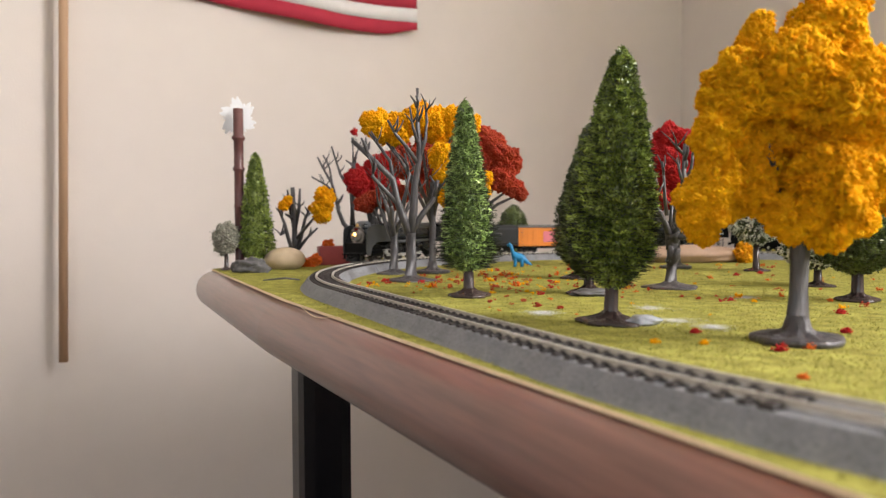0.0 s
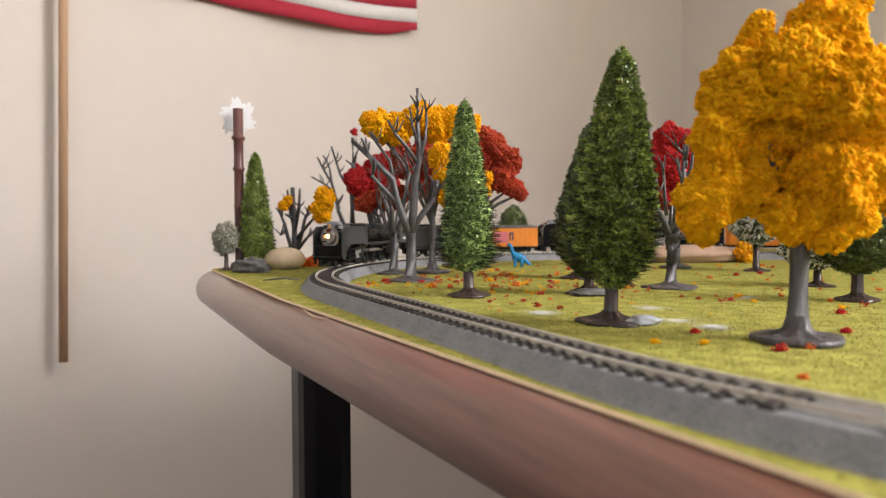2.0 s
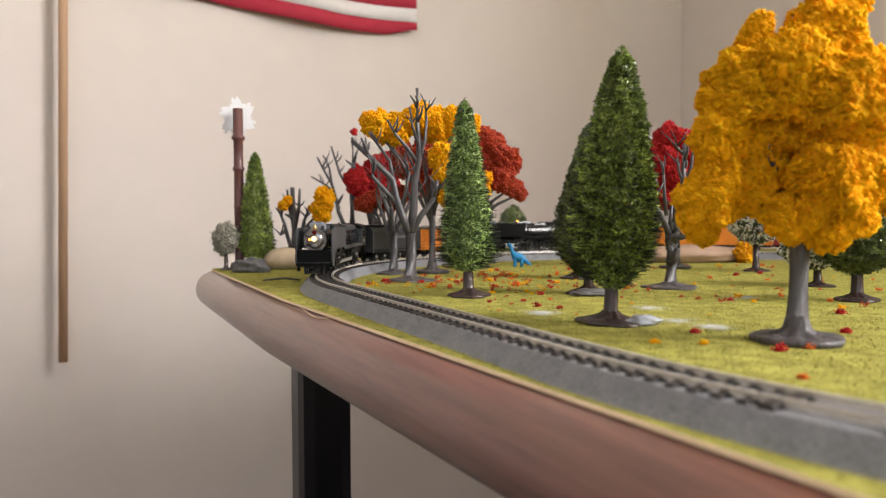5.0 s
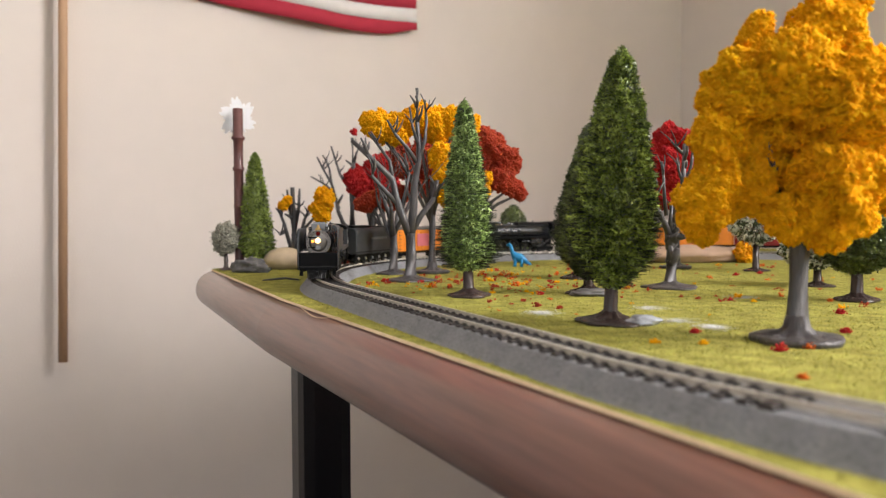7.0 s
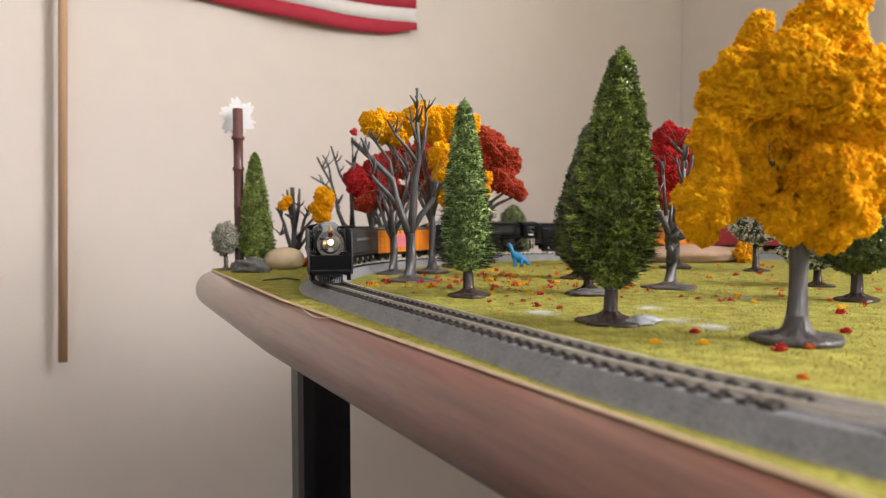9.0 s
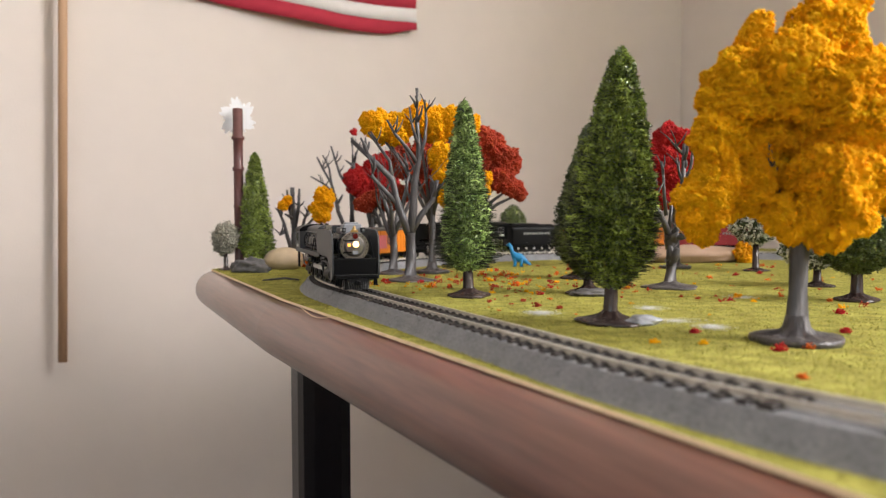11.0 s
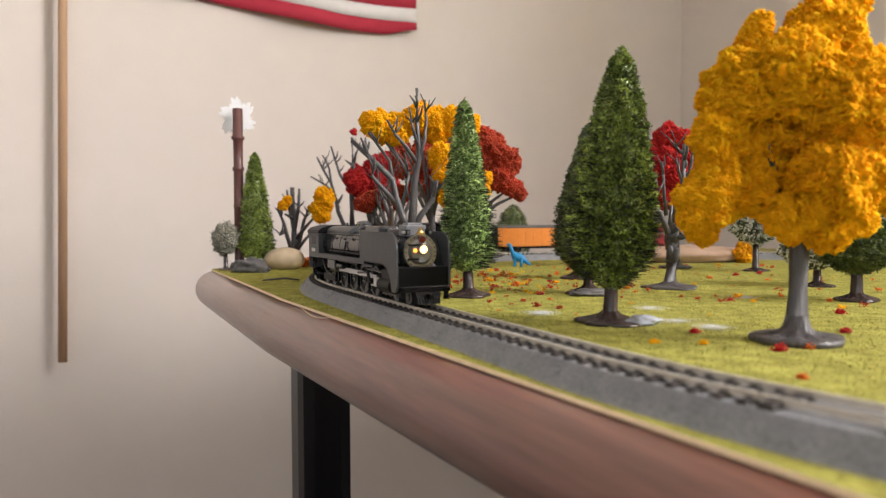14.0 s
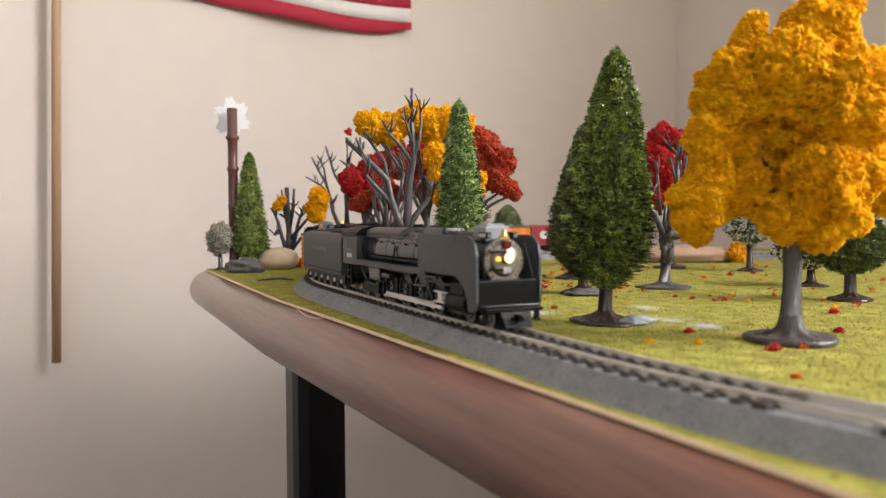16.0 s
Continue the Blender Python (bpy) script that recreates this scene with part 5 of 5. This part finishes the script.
    for side in (-1, 1):
        for x in range(-40, 44, 6):
            tube(b, mm(x, 4.9 * side, 24.5), mm(x, 5.4 * side, 25.6), 0.3 * EM, 0.24 * EM, 6)
    tagged(part("casing_bolts", b, M_WHEEL, t), kind="stuff")
    b = box(bmesh.new(), *mm(-10, 4, -3.6, 3.6, 24.6, 27.2), 1.0 * EM)
    part("dome_casing", b, M_BOILER, t, "low casing between the domes")
    b = box(bmesh.new(), *mm(5, 23, -4.3, 4.3, 25.0, 29.0), 1.1 * EM)
    part("sand_dome", b, M_BOILER, t, "long sand dome")
    b = bmesh.new()
    limb(b, [Vector(mm(-6, 0, 25)), Vector(mm(-6, 0, 28.0)), Vector(mm(-6, 0, 28.7))], mm(3.4, 3.1, 1.6), 18)
    part("steam_dome", b, M_BOILER, t, smooth=True)
    b = bmesh.new()
    for x in (-20, -23.5, -27):
        tube(b, mm(x, 1.5, 27), mm(x, 1.5, 29.6), 0.5 * EM, 0.35 * EM, 8)
        tube(b, mm(x, -1.5, 27), mm(x, -1.5, 29.4), 0.5 * EM, 0.35 * EM, 8)
    tube(b, mm(-33, 0, 28.0), mm(-33, 0, 30.2), 0.6 * EM, 0.5 * EM, 8)
    part("safety_valve_set", b, M_WHEEL, t)
    b = bmesh.new()
    limb(b, [Vector(mm(55.4, 0, 26.8)), Vector(mm(55.4, 0, 27.6)), Vector(mm(55.4, 0, 28.6)), Vector(mm(55.4, 0, 28.9))], mm(1.15, 0.8, 0.6, 0.2), 14)
    box(b, *mm(55.1, 55.7, -1.6, 1.6, 26.0, 27.0))
    part("bell", b, M_BRASS, t, "small brass bell")
    rng = random.Random(2)
    for side in (-1, 1):
        b = box(bmesh.new(), *mm(49.5, 54.5, 4.4 * side - 0.8, 4.4 * side + 0.8, 26.0, 27.9), 0.15 * EM)
        nb = part("number_board", b, M_BLACK, t, "black number board with pale marks")
        bars(nb, 50.0 * EM, 54.0 * EM, 26.4 * EM, 1.1 * EM, 5.2 * EM * side, 4, M_LETTER, rng)
        b = box(bmesh.new(), *mm(54.5, 54.7, 4.4 * side - 0.5, 4.4 * side + 0.5, 26.4, 27.4))
        part("number_lamp", b, M_FAINT, nb)
    if beacon:
        b = tube(bmesh.new(), mm(20, 0, 28.8), mm(20, 0, 30.2), 1.0 * EM, 0.8 * EM, 12)
        part("beacon", b, M_AMBER, t, "small amber beacon on the roof")
    # cab
    cabm = arch_body(bmesh.new(), *mm(-67, -49, 9.9, 13.0, 24.8, 3.5))
    cab = part("cab", cabm, paint, t, "grey cab with an arched roof")
    for side in (-1, 1):
        for x0, x1 in ((-62.0, -58.4), (-57.6, -54.0)):
            c = box(bmesh.new(), *mm(x0, x1, 9.9 * side - 0.15, 9.9 * side + 0.15, 19.0, 24.2))
            part("cab_window", c, M_FAINT, cab, "pale framed cab window")
            c = box(bmesh.new(), *mm(x0 + 0.5, x1 - 0.5, 9.95 * side - 0.2, 9.95 * side + 0.2, 19.5, 23.7))
            part("cab_glass", c, M_LEG, cab, "dark glass")
        c = bmesh.new()
        for z in (4.0, 7.0, 10.0):
            box(c, *mm(-62, -58, 8.9 * side - 0.8, 8.9 * side + 0.8, z, z + 0.4))
        box(c, *mm(-62.2, -61.8, 8.9 * side - 0.3, 8.9 * side + 0.3, 4, 13))
        box(c, *mm(-58.2, -57.8, 8.9 * side - 0.3, 8.9 * side + 0.3, 4, 13))
        part("cab_steps", c, M_BLACK, cab)
        bars(cab, -61.5 * EM, -54.5 * EM, 15.8 * EM, 1.7 * EM, 9.92 * EM * side, 3, M_LETTER, rng)
    c = arch_body(bmesh.new(), *mm(-69, -48.2, 10.3, 25.1, 25.4, 3.7))
    part("cab_roof", c, M_BLACK, cab)
    # wheels
    drivers = [wheelset(t, x * EM, 6.35 * EM, 0.0049, 16, M_WHEEL, "driving_wheelset") for x in (21, 7, -7, -21)]
    pilots = [wheelset(t, x * EM, 2.95 * EM, 0.0047, 0, M_WHEEL, "pilot_wheelset") for x in (56.6, 44.5)]
    trailing = [wheelset(t, x * EM, 3.3 * EM, 0.0047, 0, M_WHEEL, "trailing_wheelset") for x in (-37, -49)]
    b = box(bmesh.new(), *mm(-53, -33, -6.2, -5.6, 2.2, 5.4), 0.2 * EM)
    box(b, *mm(-53, -33, 5.6, 6.2, 2.2, 5.4), 0.2 * EM)
    part("trailing_truck", b, M_BLACK, t)
    # side rods, on crank pins at half the wheel's radius
    rods = []
    for side in (-1, 1):
        b = box(bmesh.new(), *mm(-22.5, 22.5, 6.5 * side - 0.35, 6.5 * side + 0.35, -0.95, 0.95), 0.15 * EM)
        for x in (-21, -7, 7, 21):
            tube(b, mm(x, 6.5 * side - 0.5, 0), mm(x, 6.5 * side + 0.5, 0), 1.25 * EM, 1.25 * EM, 12)
        rod = part("side_rod", b, M_STEEL, t, "bright steel side rod")
        rods.append(rod)
        b = box(bmesh.new(), *mm(7, 30, 7.4 * side - 0.3, 7.4 * side + 0.3, -0.6, 0.6), 0.1 * EM)
        rods.append(part("main_rod", b, M_STEEL, t, "bright steel main rod"))
    return t, drivers, pilots, trailing, rods


def tender(length, label, paint, letters):
    t = thing("tender", label, "tender", pose(0, 0, 0), "trains")
    L = length / 2
    prof = [(-0.0094, 0.0072), (-0.0094, 0.0222)] + [(-0.0094 + 0.0046 * (1 - math.cos(k * math.pi / 14)), 0.0222 + 0.0046 * math.sin(k * math.pi / 14)) for k in range(1, 8)]
    prof += [(-y, z) for y, z in prof[::-1]]
    b = bmesh.new()
    rings = [[b.verts.new((x, y * w, 0.0072 + (z - 0.0072) * h)) for y, z in prof] for x, w, h in ((-L, 0.90, 0.93), (-L + 0.0016, 1.0, 1.0), (L - 0.0012, 1.0, 1.0), (L, 0.95, 0.97))]
    for p, q in zip(rings, rings[1:]):
        for k in range(len(prof)):
            b.faces.new((p[k], q[k], q[(k + 1) % len(prof)], p[(k + 1) % len(prof)]))
    b.faces.new(rings[0][::-1])
    b.faces.new(rings[-1])
    bmesh.ops.recalc_face_normals(b, faces=b.faces)
    body = part("body", b, paint, t, "water tank with rounded shoulders")
    b = box(bmesh.new(), L - 0.030, L - 0.001, -0.0062, 0.0062, 0.0262, 0.0284, 0.0008)
    part("coal_bunker", b, M_BLACK, t, "black coal bunker")
    b = bmesh.new()
    tube(b, (-L * 0.5, 0, 0.026), (-L * 0.5, 0, 0.0275), 0.004, 0.0036, 16)
    box(b, -L + 0.003, L - 0.032, -0.0046, -0.0040, 0.0266, 0.0274)
    box(b, -L + 0.003, L - 0.032, 0.0040, 0.0046, 0.0266, 0.0274)
    part("hatch", b, M_BLACK, t)
    rng = random.Random(8)
    for side in (-1, 1):
        b = box(bmesh.new(), -L, L, 0.0095 * side - 0.0002, 0.0095 * side + 0.0002, 0.0085, 0.0092)
        part("side_trim", b, M_BLACK, body)
        bars(body, -0.016, 0.014, 0.0175, 0.0020, 0.0094 * side, 9, letters, rng)
        b = bmesh.new()
        for k in range(4):
            box(b, -L - 0.0006, -L - 0.0002, -0.002 + 0.004 * (side > 0) * 0, 0.002, 0.009 + 0.004 * k, 0.0094 + 0.004 * k)
        part("ladder_rung", b, M_STEEL, body)
        b = box(bmesh.new(), -L + 0.003, L - 0.003, 0.0064 * side - 0.0004, 0.0064 * side + 0.0004, 0.0026, 0.0068, 0.0003)
        part("truck_frame", b, M_BLACK, t)
        b = bmesh.new()
        n = max(5, int(length / 0.0115))
        for k in range(n):
            x = -L + 0.008 + (length - 0.016) * k / (n - 1)
            tube(b, (x, 0.0066 * side, 0.0040), (x, 0.0075 * side, 0.0040), 0.0012, 0.0010, 10)
        part("axle_boxes", b, M_STEEL, t, "row of pale axle boxes")
    n = max(5, int(length / 0.0115))
    for k in range(n):
        wheelset(t, -L + 0.008 + (length - 0.016) * k / (n - 1), 0.0031)
    b = box(bmesh.new(), L, L + 0.003, -0.003, 0.003, 0.006, 0.0085)
    part("drawbar", b, M_BLACK, t)
    part("coupler", box(bmesh.new(), -L - 0.003, -L, -0.001, 0.001, 0.005, 0.007), M_BLACK, t)
    return t


def freight_car(name, length, label, paint, roof, emblem=False, height=0.0258):
    t = thing(name, label, "freight car", pose(0, 0, 0), "trains")
    L = length / 2
    b = arch_body(bmesh.new(), -L, L, 0.0092, 0.0062, height - 0.0016, 0.0002)
    body = part("body", b, paint, t)
    b = arch_body(bmesh.new(), -L - 0.0004, L + 0.0004, 0.0096, height - 0.0018, height - 0.0010, 0.0012)
    part("roof", b, roof, t, "grey roof")
    b = box(bmesh.new(), -L, L, -0.0018, 0.0018, height + 0.0003, height + 0.0008)
    part("roof_walk", b, roof, t)
    b = box(bmesh.new(), -L + 0.001, L - 0.001, -0.0042, 0.0042, 0.0040, 0.0062)
    box(b, -L * 0.45, L * 0.45, -0.0085, -0.0078, 0.0040, 0.0062)
    box(b, -L * 0.45, L * 0.45, 0.0078, 0.0085, 0.0040, 0.0062)
    part("underframe", b, M_BLACK, t)
    for side in (-1, 1):
        y = 0.0093 * side
        b = box(bmesh.new(), -0.0075, 0.0075, y - 0.0003, y + 0.0003, 0.0068, height - 0.0022)
        door = part("door", b, paint, body)
        b = box(bmesh.new(), -0.014, 0.014, y - 0.0005, y + 0.0005, height - 0.0021, height - 0.0016)
        part("door_rail", b, roof, body)
        for k in range(-6, 7):
            if abs(k) > 1:
                x = k * L / 6.6
                b = box(bmesh.new(), x - 0.0002, x + 0.0002, y - 0.0002, y + 0.0002, 0.0066, height - 0.0020)
                part("side_rib", b, paint, body)
        b = bmesh.new()
        for k in range(6):
            box(b, L - 0.005, L - 0.0015, y - 0.0005, y + 0.0005, 0.008 + 0.0028 * k, 0.0083 + 0.0028 * k)
        part("ladder", b, roof, body)
        if emblem:
            b = box(bmesh.new(), -0.003, 0.013, y - 0.00045, y + 0.00045, 0.010, 0.0205, 0.0003)
            part("emblem_panel", b, M_CAR_PINK, body, "faded pink emblem")
            for dx in (0, 0.0034):
                b = box(bmesh.new(), -0.0095 + dx, -0.0077 + dx, y - 0.0006, y + 0.0006, 0.0125, 0.0195, 0.0004)
                part("dark_mark", b, M_CAR_BLUE, body, "dark blue upright mark")
            b = box(bmesh.new(), -0.0095, -0.0043, y - 0.00055, y + 0.00055, 0.0182, 0.0200, 0.0004)
            part("dark_mark", b, M_CAR_BLUE, body, "dark blue cross mark")
        else:
            rng = random.Random(5)
            bars(body, -L * 0.75, -L * 0.35, 0.0165, 0.0022, y + 0.0002 * side, 6, M_DULL, rng)
            if paint is M_CAR_RED:
                b = tube(bmesh.new(), (L - 0.0125, y - 0.0005, 0.0170), (L - 0.0125, y + 0.0005, 0.0170), 0.0042, 0.0042, 20)
                part("round_emblem", b, M_LETTER, body, "round pale emblem")
    for x in (-L * 0.66, L * 0.66):
        b = box(bmesh.new(), x - 0.0075, x + 0.0075, -0.0062, -0.0055, 0.0022, 0.0046, 0.0003)
        box(b, x - 0.0075, x + 0.0075, 0.0055, 0.0062, 0.0022, 0.0046, 0.0003)
        part("truck", b, M_BLACK, t)
        for dx in (-0.0056, 0.0056):
            wheelset(t, x + dx, 0.0027)
    b = box(bmesh.new(), L, L + 0.0025, -0.001, 0.001, 0.0045, 0.006)
    part("coupler", b, M_BLACK, t)
    part("coupler", box(bmesh.new(), -L - 0.0025, -L, -0.001, 0.001, 0.0045, 0.006), M_BLACK, t)
    return t


engine, drivers, pilots, trailing, rods = steam_engine("graphite grey model steam locomotive with a lit headlight on the track")
tender_1 = tender(0.077, "graphite grey tender coupled behind the leading locomotive", M_TENDER, M_FAINT)
car_1 = freight_car("freight_car", 0.0785, "orange freight car with pink panel and dark blue mark", M_CAR_ORANGE, M_CAR_ROOF, True)
engine_2 = steam_engine("second black steam locomotive with a silver front in the train", False, True)[0]
tender_2 = tender(0.051, "black tender with a line of pale lettering, hauled in the train", M_BLACK, M_DULL)
car_2 = freight_car("freight_car", 0.110, "long plain orange freight car with a grey roof", M_CAR_ORANGE, M_CAR_ROOF)
car_3 = freight_car("freight_car", 0.080, "dark red freight car at the end of the train", M_CAR_RED, M_CAR_RED)


# ---- motion ----
def front(t):
    """How far along the track the leading headlight is at t seconds: fast, slowing down in the bend, then speeding up."""
    u = (t - 8) / 8
    return (-21.514 + 123.47 * u - 7.371 * u ** 2 + 66.197 * u ** 3 + 11.795 * u ** 4 - 5.127 * u ** 5 + 2.4 * math.sin(math.pi * u)) * MM


def on_track(s, base):
    """A vehicle's pose whose two trucks stand on the track, base apart, its middle near s."""
    a, b = track_at(s + base / 2)[0], track_at(s - base / 2)[0]
    d, p = a - b, (a + b) / 2
    return pose(p.x, p.y, RAIL_Z, 0, 0, math.degrees(math.atan2(d.y, d.x)))


def motions():
    times = [k * 0.25 for k in range(65)]
    for ob, back, base in ((engine, 0.0592, 0.044), (tender_1, 0.1712, 0.052), (car_1, 0.2510, 0.053), (engine_2, 0.3620, 0.044), (tender_2, 0.4605, 0.032), (car_2, 0.5445, 0.074), (car_3, 0.6430, 0.054)):
        walk(ob, [(t, on_track(front(t) - back, base)) for t in times])
    quick = [k * 0.1 for k in range(161)]
    for w, r in [(w, 6.35 * EM) for w in drivers] + [(w, 2.95 * EM) for w in pilots]:
        x = w.location.x
        walk(w, [(t, pose(x, 0, r, 0, math.degrees((front(t) - front(0)) / r) + 220, 0)) for t in quick])
    for k, rod in enumerate(rods):
        r = 6.35 * EM
        turn = [(t, (front(t) - front(0)) / r + radians(220)) for t in quick]
        walk(rod, [(t, pose(math.sin(a) * r * 0.5, 0, r + math.cos(a) * r * 0.5)) for t, a in turn])


motions()
